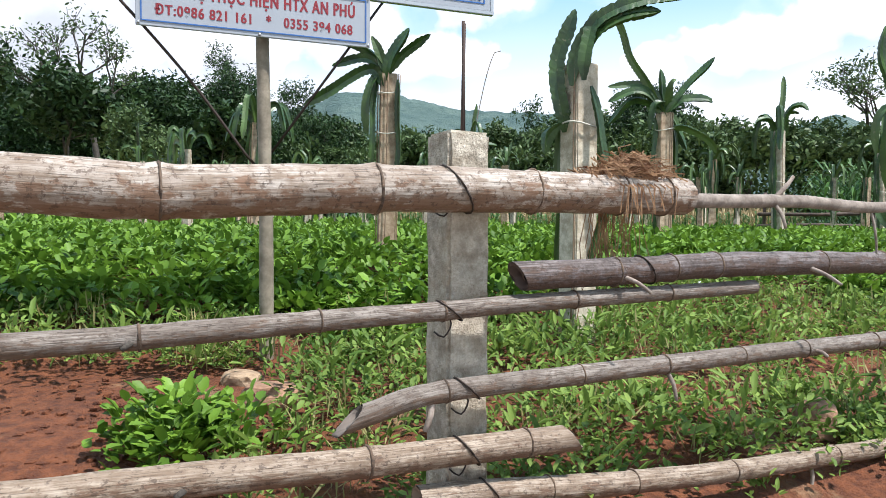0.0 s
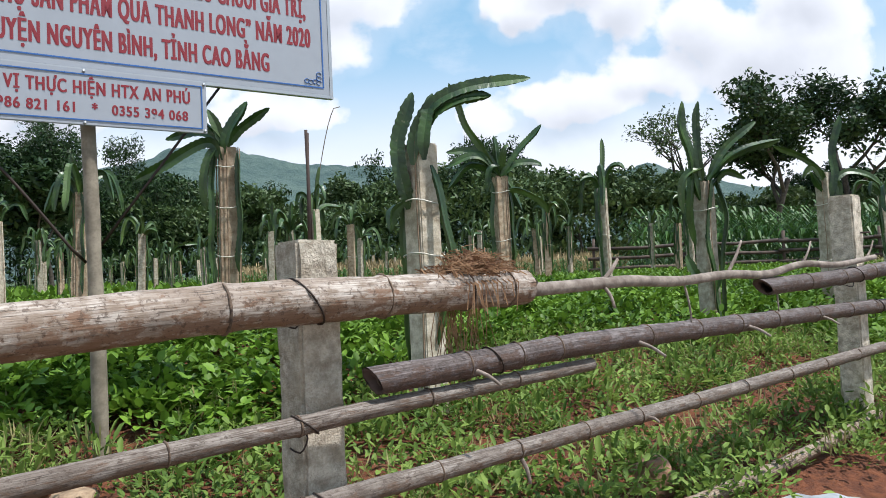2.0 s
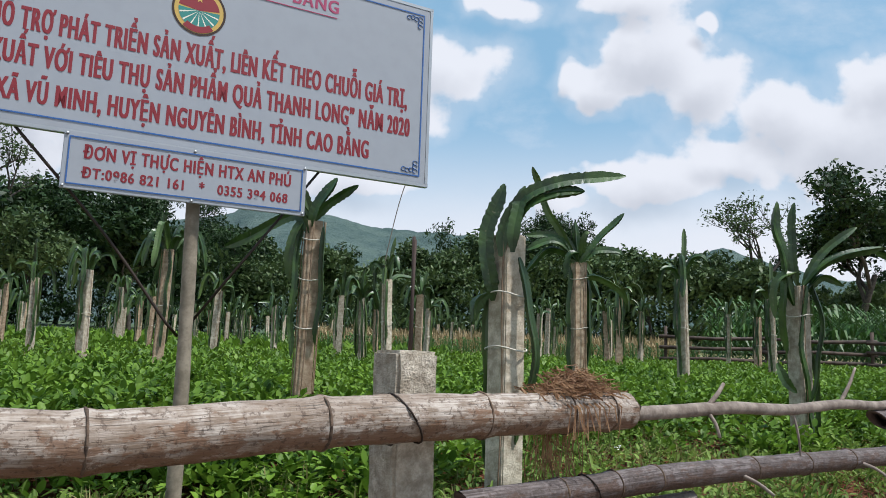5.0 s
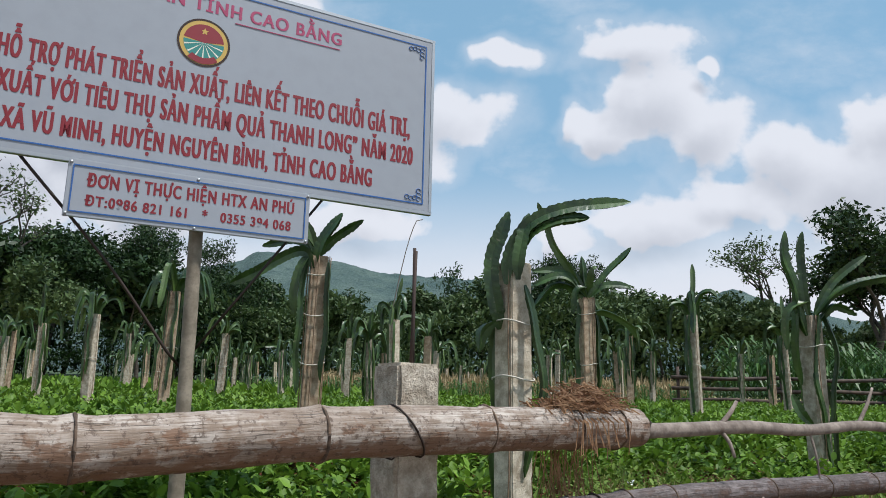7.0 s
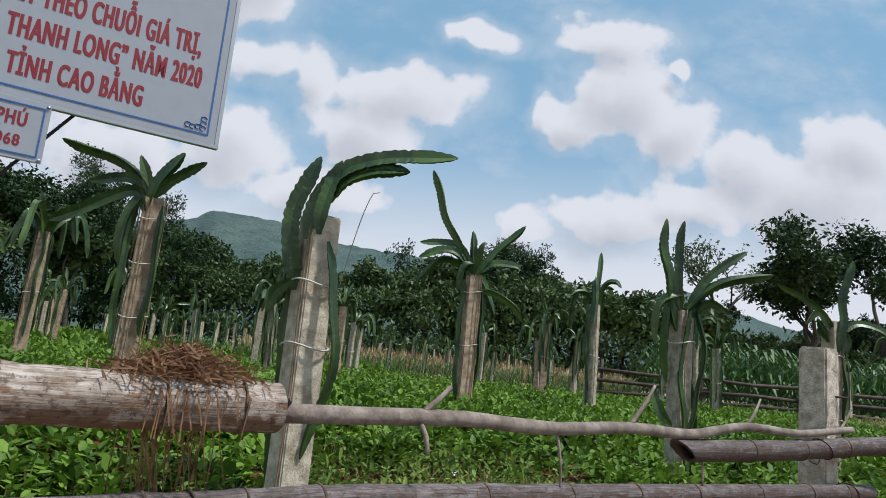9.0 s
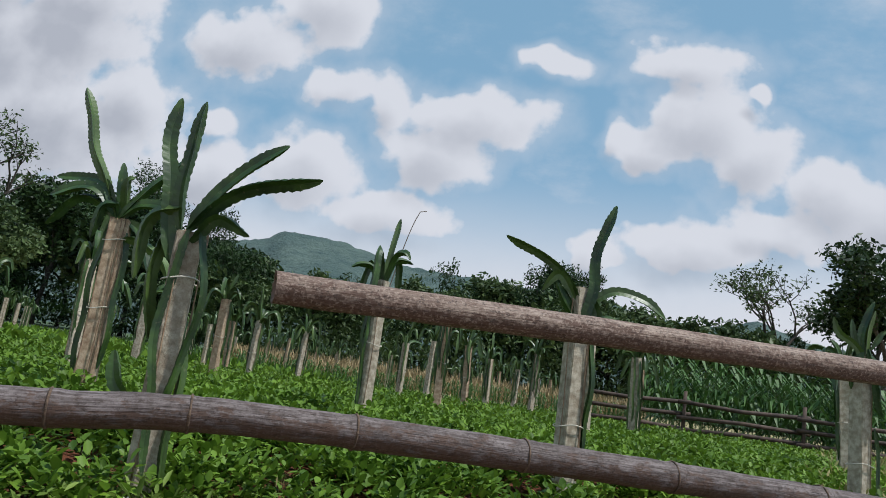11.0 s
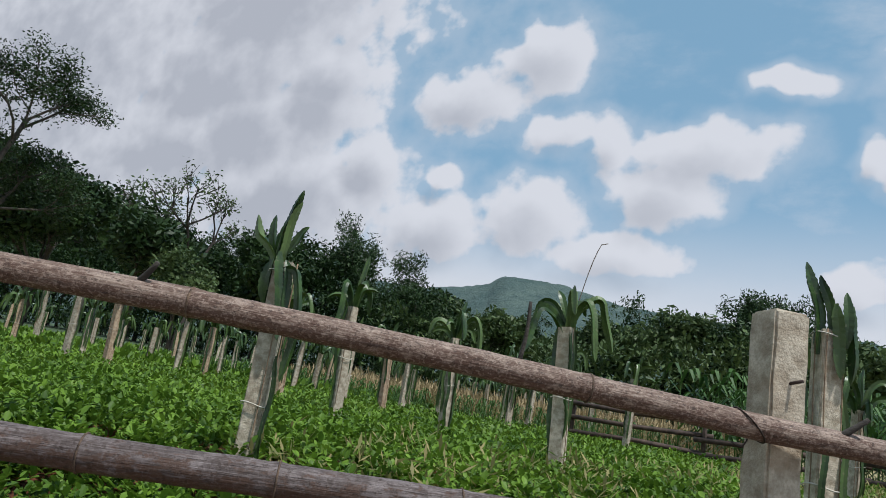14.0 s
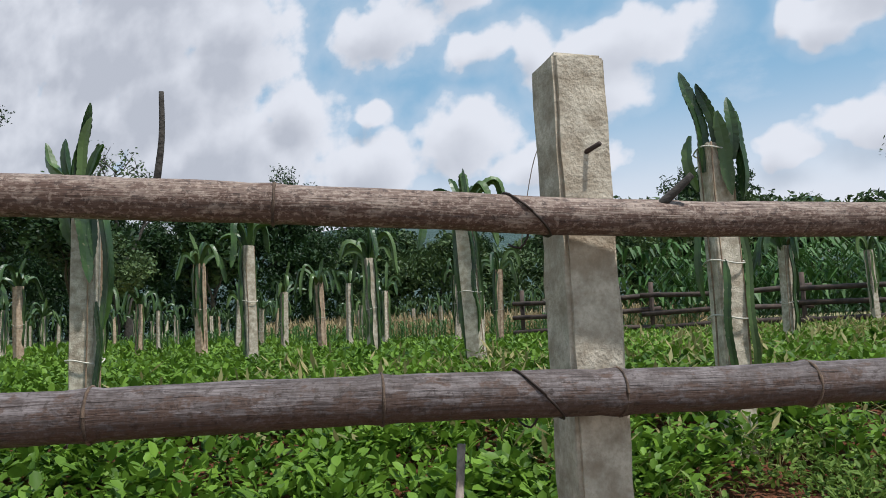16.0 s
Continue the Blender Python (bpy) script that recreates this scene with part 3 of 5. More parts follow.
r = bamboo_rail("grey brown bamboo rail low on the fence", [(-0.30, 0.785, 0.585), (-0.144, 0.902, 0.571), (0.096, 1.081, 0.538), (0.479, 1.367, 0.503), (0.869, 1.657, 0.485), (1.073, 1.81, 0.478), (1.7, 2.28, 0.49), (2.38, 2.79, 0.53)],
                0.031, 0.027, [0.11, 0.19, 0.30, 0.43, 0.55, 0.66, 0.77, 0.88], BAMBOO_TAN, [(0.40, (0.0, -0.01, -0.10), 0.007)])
wire_round(r[0], r[1], r[2], r[3], 0.06, 0.03)

# second and third bay
LOW = [(1.475, 2.11, 1.222), (1.893, 2.422, 1.231), (2.17, 2.628, 1.241), (2.50, 2.81, 1.266), (2.92, 3.0, 1.281), (3.382, 3.21, 1.305), (4.6, 3.77, 1.27), (5.8, 4.23, 1.215), (6.76, 4.674, 1.197), (7.057, 4.859, 1.209)]
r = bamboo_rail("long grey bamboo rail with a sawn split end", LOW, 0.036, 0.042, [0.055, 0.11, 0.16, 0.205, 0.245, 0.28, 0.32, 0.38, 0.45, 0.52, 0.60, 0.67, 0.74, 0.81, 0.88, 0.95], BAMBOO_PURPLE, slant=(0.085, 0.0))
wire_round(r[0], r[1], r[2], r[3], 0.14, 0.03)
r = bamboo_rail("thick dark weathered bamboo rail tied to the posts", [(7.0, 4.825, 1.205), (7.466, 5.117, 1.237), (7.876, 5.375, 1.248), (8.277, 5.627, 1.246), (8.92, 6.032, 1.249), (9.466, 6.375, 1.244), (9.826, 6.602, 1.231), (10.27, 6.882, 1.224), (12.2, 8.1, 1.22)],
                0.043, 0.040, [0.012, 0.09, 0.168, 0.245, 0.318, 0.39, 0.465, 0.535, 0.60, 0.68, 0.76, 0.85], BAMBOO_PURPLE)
wire_round(r[0], r[1], r[2], r[3], 0.03, 0.03)
wire_round(r[0], r[1], r[2], r[3], 0.51, 0.045)
HIGH = [(3.31, 3.18, 1.60), (4.4, 3.68, 1.64), (5.52, 4.182, 1.664), (6.371, 4.568, 1.642), (7.15, 4.92, 1.622), (7.60, 5.20, 1.632), (8.286, 5.633, 1.630), (8.912, 6.027, 1.606), (9.505, 6.40, 1.573), (9.778, 6.572, 1.556), (10.308, 6.906, 1.544), (12.2, 8.1, 1.52)]
r = bamboo_rail("long scaly wooden pole rail with cut branch stubs", HIGH, 0.038, 0.034, [0.30, 0.385, 0.475, 0.56, 0.66, 0.80], BAMBOO_SCALY,
                [(5.55, (0.05, 0.0, 0.09), 0.010), (6.37, (0.07, -0.01, 0.055), 0.011), (7.38, (0.10, 0.0, 0.085), 0.011), (8.28, (0.07, 0.0, 0.075), 0.010), (9.11, (0.012, 0.0, 0.185), 0.0065), (9.86, (0.085, 0.0, 0.075), 0.010)], "wooden_rail", swell=0.05, stub_mat=BARK)
wire_round(r[0], r[1], r[2], r[3], 0.427, 0.045)
wire_round(r[0], r[1], r[2], r[3], 0.705, 0.045)
stick = thing("leaning_stick", 9.50, 6.44, ground_z(9.5, 6.44), "thin brown stick leaning under the bamboo rail", "stick")
part("stick_shaft", tube([(-0.05, -0.06, 0.0), (0.0, -0.02, 0.35), (0.03, 0.0, 0.78)], 0.008, 7, True, "stick", TWIG, False, 0.2), TWIG, stick)

# tuft of dead roots on the end of the thick rail
def root_tuft():
    V, F = [], []
    g = np.random.default_rng(3)
    for _ in range(620):
        t = g.normal(0.0, 0.055)
        w = g.normal(0.0, 0.022)
        rise = max(0.0, 0.055 * math.exp(-(t / 0.08) ** 2)) * g.uniform(0, 1)
        o = Vector((0.18 + t * 0.8 + w * 0.6, 1.13 + t * 0.6 - w * 0.8, 1.335 + rise - abs(w) * 0.35))
        a = g.uniform(0, 6.28)
        l = g.uniform(0.02, 0.065)
        p1 = o + Vector((math.cos(a) * l * 0.5, math.sin(a) * l * 0.5, g.uniform(-0.004, 0.022)))
        p2 = o + Vector((math.cos(a + 0.7) * l, math.sin(a + 0.7) * l, g.uniform(-0.012, 0.028)))
        if g.random() < 0.022:
            o = Vector((0.18 + t * 0.8, 1.13 + t * 0.6, 1.332))
            p1 = o + Vector((0.032, -0.05, -0.03))
            p2 = o + Vector((0.036 + g.uniform(-0.015, 0.015), -0.052, -g.uniform(0.06, 0.12)))
        me = [o, p1, p2]
        w = Vector((0.0013, 0.0, 0.0013))
        k = len(V)
        for q in me:
            V += [q - w, q + w, q + Vector((0, 0.0018, 0))]
        for i in range(2):
            for j in range(3):
                F.append((k + i * 3 + j, k + i * 3 + (j + 1) % 3, k + (i + 1) * 3 + (j + 1) % 3, k + (i + 1) * 3 + j))
    for _ in range(46):
        t = g.normal(0.0, 0.05)
        o = Vector((0.14 + t * 0.8, 1.17 + t * 0.6, 1.29))
        p1 = o + Vector((g.uniform(-0.03, 0.03), 0.03, -g.uniform(0.05, 0.16)))
        p2 = p1 + Vector((g.uniform(-0.04, 0.04), g.uniform(-0.01, 0.02), -g.uniform(0.04, 0.20)))
        k = len(V)
        for q in (o, p1, p2):
            V += [q - Vector((0.0011, 0, 0)), q + Vector((0.0011, 0, 0)), q + Vector((0, 0.0016, 0))]
        for i in range(2):
            for j in range(3):
                F.append((k + i * 3 + j, k + i * 3 + (j + 1) % 3, k + (i + 1) * 3 + (j + 1) % 3, k + (i + 1) * 3 + j))
    ob = new("dead_root_tuft", mesh_of("dead_root_tuft", V, F, STRAW))
    tagged(ob, "tuft of reddish dead roots lying on the bamboo rail", "dead roots")


root_tuft()


# ---- the sign ----
def text_mesh(body, width, height, mat, name):
    """Lettering as a thin mesh, made to fit a width and a capital height."""
    def glyphs(words):
        cu = bpy.data.curves.new(name, "FONT")
        cu.body, cu.size, cu.extrude, cu.offset, cu.space_character = words, 1.0, 0.006, 0.010, 1.16
        ob = bpy.data.objects.new(name, cu)
        scene.collection.objects.link(ob)
        me = bpy.data.meshes.new_from_object(ob.evaluated_get(bpy.context.evaluated_depsgraph_get()))
        bpy.data.objects.remove(ob)
        co = np.zeros(len(me.vertices) * 3, np.float32)
        me.vertices.foreach_get("co", co)
        faces = [tuple(p.vertices) for p in me.polygons]
        bpy.data.meshes.remove(me)
        return co.reshape(-1, 3), faces

    # a horned O is an O with a small hook set on its shoulder
    bare = body.replace("Ơ", "O").replace("Ợ", "Ọ").replace("Ớ", "Ó")
    co, faces = glyphs(bare)
    for i, ch in enumerate(body):
        if ch != bare[i]:
            e = glyphs(bare[:i] + "O")[0][:, 0].max()
            k = len(co)
            hook = [(e - 0.13, 0.57, 0.006), (e + 0.03, 0.63, 0.006), (e - 0.01, 0.70, 0.006), (e - 0.13, 0.65, 0.006), (e + 0.08, 0.78, 0.006), (e + 0.01, 0.78, 0.006)]
            co = np.concatenate([co, np.array(hook, np.float32)])
            faces += [(k, k + 1, k + 2, k + 3), (k + 1, k + 4, k + 5, k + 2)]
    x0, x1 = co[:, 0].min(), co[:, 0].max()
    sx = width / (x1 - x0)
    sy = height / 0.70
    out = np.stack([(co[:, 0] - x0) * sx, -co[:, 2] * 0.05, co[:, 1] * sy], 1)
    n, bold = len(out), height * 0.034
    V, F = [], []
    for k, dx in enumerate((-1, 0, 1)):
        V += [(x + dx * bold, y - 0.0004 * k, z) for x, y, z in out]
        F += [tuple(i + n * k for i in f) for f in faces]
    return mesh_of(name, V, F, mat)


def line_frame(parent, w, h, inset, t, y, mat, z0):
    for name, sx, sz, cx, cz in (("border_line", w - 2 * inset, t, 0, h - inset), ("border_line", w - 2 * inset, t, 0, inset), ("border_line", t, h - 2 * inset, -w / 2 + inset, h / 2), ("border_line", t, h - 2 * inset, w / 2 - inset, h / 2)):
        me = box_mesh("border_line", sx, 0.002, sz, mat, 0)
        ob = part(name, me, mat, parent)
        ob.matrix_basis = pose(cx, y, z0 + cz - sz / 2)


def build_sign():
    W, H, Z0 = 2.12, 0.89, 2.205
    cx, cy, turn = -1.252, 2.018, 32.0
    gz = ground_z(cx, cy + 0.1)
    s = thing("signboard", cx, cy, gz, "large white metal signboard with red lettering on a wooden pole", "sign", turn=turn)
    o = -gz
    b = part("board", box_mesh("board", W, 0.018, H, BOARD, 0.003), BOARD, s)
    b.matrix_basis = pose(0, 0, Z0 + o)
    for x, z, sx, sz in ((0, H, W + 0.02, 0.018), (0, 0, W + 0.02, 0.018), (-W / 2, H / 2, 0.018, H), (W / 2, H / 2, 0.018, H)):
        e = part("board_edge", box_mesh("board_edge", sx, 0.026, sz, STEEL, 0.002), STEEL, s, "grey steel edge")
        e.matrix_basis = pose(x, 0.002, Z0 + o + z - sz / 2)
    line_frame(s, W, H, 0.04, 0.006, -0.0105, BLUE, Z0 + o)
    for sx in (-1, 1):
        for sz in (0, 1):
            for k in range(4):
                x = sx * (W / 2 - 0.062 - 0.02 * k)
                z = (0.062 + 0.004 * (k % 2) if sz == 0 else H - 0.062 - 0.004 * (k % 2))
                c = part("corner_flourish", tube([(0.012 * math.cos(a), -0.0005, 0.010 * math.sin(a)) for a in np.linspace(0, 5.0, 12)], 0.002, 4, True, "flourish", BLUE), BLUE, s)
                c.matrix_basis = pose(x, -0.0105, Z0 + o + z)
                if k < 3 and k:
                    c2 = copy_thing(c, pose(sx * (W / 2 - 0.062), -0.0105, Z0 + o + (0.062 + 0.02 * k if sz == 0 else H - 0.062 - 0.02 * k)))
    rows = (("NÔNG DÂN TỈNH CAO BẰNG", 1.145, 0.060, -0.57, 0.743, PURPLE), ("“HỖ TRỢ PHÁT TRIỂN SẢN XUẤT, LIÊN KẾT THEO CHUỖI GIÁ TRỊ,", 1.72, 0.088, -0.78, 0.363, RED),
            ("SẢN XUẤT VỚI TIÊU THỤ SẢN PHẨM QUẢ THANH LONG” NĂM 2020", 1.83, 0.086, -0.87, 0.227, RED), ("TẠI XÃ VŨ MINH, HUYỆN NGUYÊN BÌNH, TỈNH CAO BẰNG", 1.575, 0.082, -0.82, 0.087, RED))
    for body, w, h, x, z, mat in rows:
        t = part("lettering", text_mesh(body, w, h, mat, "lettering"), mat, s)
        t.matrix_basis = pose(x, -0.0096, Z0 + o + z)
    u = part("underline", box_mesh("underline", 0.48, 0.002, 0.004, PURPLE, 0), PURPLE, s)
    u.matrix_basis = pose(0.33, -0.0105, Z0 + o + 0.718)

    # round emblem: gold rim, dark ring, red top, green rays, red ribbon
    def disc(r, y, mat, name, a0=0.0, a1=2 * math.pi, n=40, r_in=0.0):
        V, F = [], []
        for k in range(n + 1):
            a = a0 + (a1 - a0) * k / n
            V += [(r_in * math.cos(a), y, r_in * math.sin(a)), (r * math.cos(a), y, r * math.sin(a))]
            V += [(r_in * math.cos(a), y + 0.0012, r_in * math.sin(a)), (r * math.cos(a), y + 0.0012, r * math.sin(a))]
        for k in range(n):
            i = k * 4
            F += [(i, i + 1, i + 5, i + 4), (i + 1, i + 3, i + 7, i + 5)]
        return mesh_of(name, V, F, mat)

    em = part("emblem", disc(0.118, -0.012, GOLD, "emblem"), GOLD, s, "round gold, red and green emblem")
    em.matrix_basis = pose(-0.032, -0.0075, Z0 + o + 0.596)
    em.scale = (0.92, 0.22, 0.92)
    part("emblem_rim", disc(0.118, -0.0145, REBAR, "rim", r_in=0.108), REBAR, em)
    part("emblem_sky", disc(0.090, -0.0145, RED, "sky", 0.15, math.pi - 0.15), RED, em)
    part("emblem_field", disc(0.090, -0.0145, GREEN, "field", math.pi - 0.05, 2 * math.pi + 0.05), GREEN, em)
    for k in range(7):
        a = math.pi + 0.25 + k * 0.44
        part("emblem_ray", disc(0.088, -0.0165, CREAM, "ray", a - 0.045, a + 0.045, 3), CREAM, em)
    rib = part("emblem_ribbon", disc(0.105, -0.0185, RED, "ribbon", math.pi * 1.28, math.pi * 1.72, 16, 0.075), RED, em)
    star = part("emblem_star", mesh_of("star", [(0, -0.017, 0.055)] + [((0.018 if k % 2 == 0 else 0.008) * math.sin(k * math.pi / 5), -0.017, 0.055 + (0.018 if k % 2 == 0 else 0.008) * math.cos(k * math.pi / 5)) for k in range(10)], [(0, 1 + k, 1 + (k + 1) % 10) for k in range(10)], GOLD), GOLD, em)

    # the lower plate
    w, h, z0 = 0.94, 0.22, 1.982
    pl = part("lower_plate", box_mesh("lower_plate", w, 0.014, h, BOARD, 0.002), BOARD, s, "small white plate with red lettering")
    pl.matrix_basis = pose(-0.005, -0.022, z0 + o)
    line_frame(pl, w, h, 0.02, 0.005, -0.009, BLUE, 0)
    for body, ww, hh, x, z in (("ĐƠN VỊ THỰC HIỆN HTX AN PHÚ", 0.80, 0.052, -0.40, 0.122), ("ĐT:0986 821 161   *   0355 394 068", 0.79, 0.040, -0.40, 0.048)):
        t = part("lettering", text_mesh(body, ww, hh, RED, "lettering"), RED, pl)
        t.matrix_basis = pose(x, -0.0076, z)
    for x, z in ((0.0, 0.008), (0.0, h - 0.008), (-w / 2 + 0.01, 0.01), (w / 2 - 0.01, 0.01), (-w / 2 + 0.01, h - 0.01), (w / 2 - 0.01, h - 0.01)):
        bolt = part("bolt", tube([(0, -0.008, 0), (0, -0.012, 0)], 0.006, 8, True, "bolt", STEEL), STEEL, pl)
        bolt.matrix_basis = pose(x, 0, z)
    part("wooden_pole", tube(smooth_path([(0.03, 0.06, -0.2), (0.03, 0.05, 0.5), (0.02, 0.045, 1.1), (0.0, 0.045, 2.2)], 0.12), [0.031, 0.031, 0.03, 0.03, 0.03, 0.029, 0.029, 0.029, 0.028, 0.028, 0.028, 0.028, 0.028, 0.028, 0.028, 0.028, 0.028, 0.028, 0.028, 0.028, 0.028, 0.028][: len(smooth_path([(0.03, 0.06, -0.2), (0.03, 0.05, 0.5), (0.02, 0.045, 1.1), (0.0, 0.045, 2.2)], 0.12))], 12, True, "pole", POLE, False, 0.1), POLE, s, "weathered wooden pole")
    zc = 1.50 + o
    part("stay_wire", tube(smooth_path([(-0.64, 0.03, Z0 + o), (-0.30, 0.05, 1.83 + o), (-0.05, 0.06, zc), (0.0, 0.085, zc - 0.05)], 0.06), 0.0065, 6, True, "stay", WIRE), WIRE, s, "black stay wire")
    part("stay_wire", tube([(0.54, 0.03, Z0 + o), (0.03, 0.085, zc - 0.02)], 0.0065, 6, True, "stay", WIRE), WIRE, s, "black stay wire")


build_sign()


# ---- dragon fruit pillars ----
def stem_mesh(pts, w, seed=0, taper=True):
    """A three-winged cactus stem with scalloped edges along a line."""
    line = smooth_path(pts, 0.016)
    line = [p + Vector((math.sin(i * 0.21 + seed), math.cos(i * 0.17 + seed * 2), math.sin(i * 0.13))) * 0.008 for i, p in enumerate(line)]
    fr = frames_along(line)
    n = len(fr)
    V, F, dist = [], [], 0.0
    g = random.Random(seed)
    tw = g.uniform(0, 2)
    for i, (p, s, u) in enumerate(fr):
        if i:
            dist += (p - fr[i - 1][0]).length
        f = i / (n - 1)
        end = min(1.0, ((1 - f) * n * 0.016 / 0.13) ** 0.6 + 0.10) * min(1.0, 0.35 + f * n * 0.016 / 0.12)
        sc = 0.80 + 0.20 * abs(math.sin(math.pi * dist / 0.040 + seed))
        for k in range(6):
            a = tw + 0.25 * f + math.pi * k / 3
            r = w * end * (sc if k % 2 == 0 else 0.22)
            V.append(p + (s * math.cos(a) + u * math.sin(a)) * r)
    for i in range(n - 1):
        for k in range(6):
            F.append((i * 6 + k, i * 6 + (k + 1) % 6, (i + 1) * 6 + (k + 1) % 6, (i + 1) * 6 + k))
    F += [(5, 4, 3, 2, 1, 0), tuple((n - 1) * 6 + k for k in range(6))]
    return mesh_of("cactus_stem", V, F, CACTUS)


def pillar(x, y, zf, h, w, turn, arms, label, ties=(0.62, 0.86), mat=PALE_CONCRETE, lean=(0, 0), dead=0, seed=0, stem_w=0.034):
    """A concrete pillar with climbing cactus. Arms are lines measured from the middle of its top."""
    t = thing("dragon_fruit_pillar", x, y, zf - 0.3, label, "pillar", "dragon fruit pillars")
    t.matrix_basis = pose(x, y, zf - 0.3, lean[1], lean[0], 0)
    H = h + 0.3
    post = part("concrete_pillar", box_mesh("concrete_pillar", w, w, H, mat, 0.006, 0.004, 8, seed), mat, t)
    post.matrix_basis = pose(0, 0, 0, 0, 0, turn)
    for k, pts in enumerate(arms):
        climbing = abs(pts[0][0]) < 0.2 and abs(pts[-1][0]) < 0.2 and min(p[2] for p in pts) < -0.7
        wide = stem_w * (0.62 if climbing else 1.0 if k % 3 else 1.15)
        part("cactus_stem", stem_mesh([(p[0], p[1], p[2] + H) for p in pts], wide, seed * 7 + k), CACTUS, t)
    g = random.Random(seed + 50)
    for k in range(dead):
        a = g.uniform(-2.6, 0.3)
        r0 = w * 0.62
        pts = [(math.cos(a + 0.2 * q) * r0 * (1.05 + 0.1 * g.random()), math.sin(a + 0.2 * q) * r0 * 1.1, H * f) for q, f in ((0, 0.25), (0.5, 0.5), (0.2, 0.8), (0.4, 1.0))]
        part("dry_vine", tube(smooth_path(pts, 0.08), 0.0042, 6, True, "dry_vine", DEADSTEM, False, 0.4), DEADSTEM, t)
    for f in ties:
        R = w * 0.80
        ring = []
        for q in range(21):
            a = 2 * math.pi * q / 20
            c, s = math.cos(a), math.sin(a)
            k = (abs(c) ** 4 + abs(s) ** 4) ** -0.25
            rr = w * 0.56 * k + 0.018
            c2, s2 = math.cos(a + radians(turn)), math.sin(a + radians(turn))
            ring.append((c2 * rr, s2 * rr, H * f + 0.012 * math.sin(a * 2 + seed)))
        part("tie", tube(ring, 0.0042, 5, False, "tie", ROPE), ROPE, t, "pale twine tie")
    return t


def hug(side, z0, z1, off=0.085, dy=-0.02, curl=0.02):
    """A stem that climbs one side of a pillar between two heights below its top."""
    return [(side * off, dy, z0), (side * (off + curl), dy - 0.02, (z0 + z1) / 2), (side * off, dy, z1)]


PALE = "pale concrete pillar carrying a green dragon fruit cactus"
# pillar beside the first fence post
pillar(0.06, 2.88, 0.62, 1.40, 0.135, 40, [
    [(-0.075, -0.03, -0.34), (-0.105, -0.05, -0.16), (-0.10, -0.06, 0.02), (-0.065, -0.06, 0.16), (-0.03, -0.05, 0.27)],
    [(-0.09, 0.03, -1.2), (-0.10, 0.03, -0.7), (-0.095, 0.02, -0.25)],
    [(-0.04, -0.09, -0.12), (0.0, -0.09, 0.05), (0.10, -0.09, 0.20), (0.30, -0.09, 0.28), (0.58, -0.09, 0.30)],
    [(0.02, -0.07, 0.02), (0.10, -0.08, 0.14), (0.22, -0.09, 0.20), (0.38, -0.09, 0.225)],
    [(0.03, -0.10, -0.10), (0.03, -0.11, 0.02), (0.05, -0.10, 0.16), (0.075, -0.09, 0.24)],
    [(0.06, -0.07, -0.12), (0.10, -0.08, -0.36), (0.15, -0.07, -0.58), (0.10, -0.06, -0.82), (0.06, -0.05, -1.05)],
    [(-0.09, -0.05, -0.30), (-0.16, -0.06, -0.36), (-0.17, -0.06, -0.46)],
], PALE + " and hanging stems", (0.66, 0.82), PALE_CONCRETE, (0, 0), 1, 1, 0.041)
pillar(-1.34, 4.30, 0.90, 1.42, 0.12, 20, [
    [(-0.03, -0.06, -0.10), (-0.10, -0.06, 0.02), (-0.30, -0.06, -0.05), (-0.62, -0.06, -0.22)],
    [(-0.02, -0.05, 0.0), (-0.15, -0.06, 0.10), (-0.42, -0.06, 0.06)],
    [(0.0, -0.04, 0.0), (-0.10, -0.05, 0.12), (-0.32, -0.05, 0.24), (-0.66, -0.05, 0.33)],
    [(0.0, -0.05, -0.05), (0.04, -0.06, 0.12), (0.16, -0.06, 0.32)],
    [(0.02, -0.05, 0.0), (0.10, -0.06, 0.12), (0.33, -0.06, 0.27)],
    [(-0.06, -0.06, 0.02), (-0.13, -0.07, -0.15), (-0.13, -0.07, -0.45)],
    [(0.08, -0.06, -0.05), (0.10, -0.07, -0.35), (0.09, -0.06, -0.9)],
    [(-0.08, -0.06, -0.05), (-0.10, -0.07, -0.5), (-0.09, -0.06, -1.0)],
    [(0.0, -0.05, -0.02), (-0.05, -0.06, 0.14), (-0.12, -0.06, 0.26)],
], PALE + " wrapped in dry vines", (0.55, 0.75, 0.92), TAN, (1.0, 0), 5, 2, 0.042)
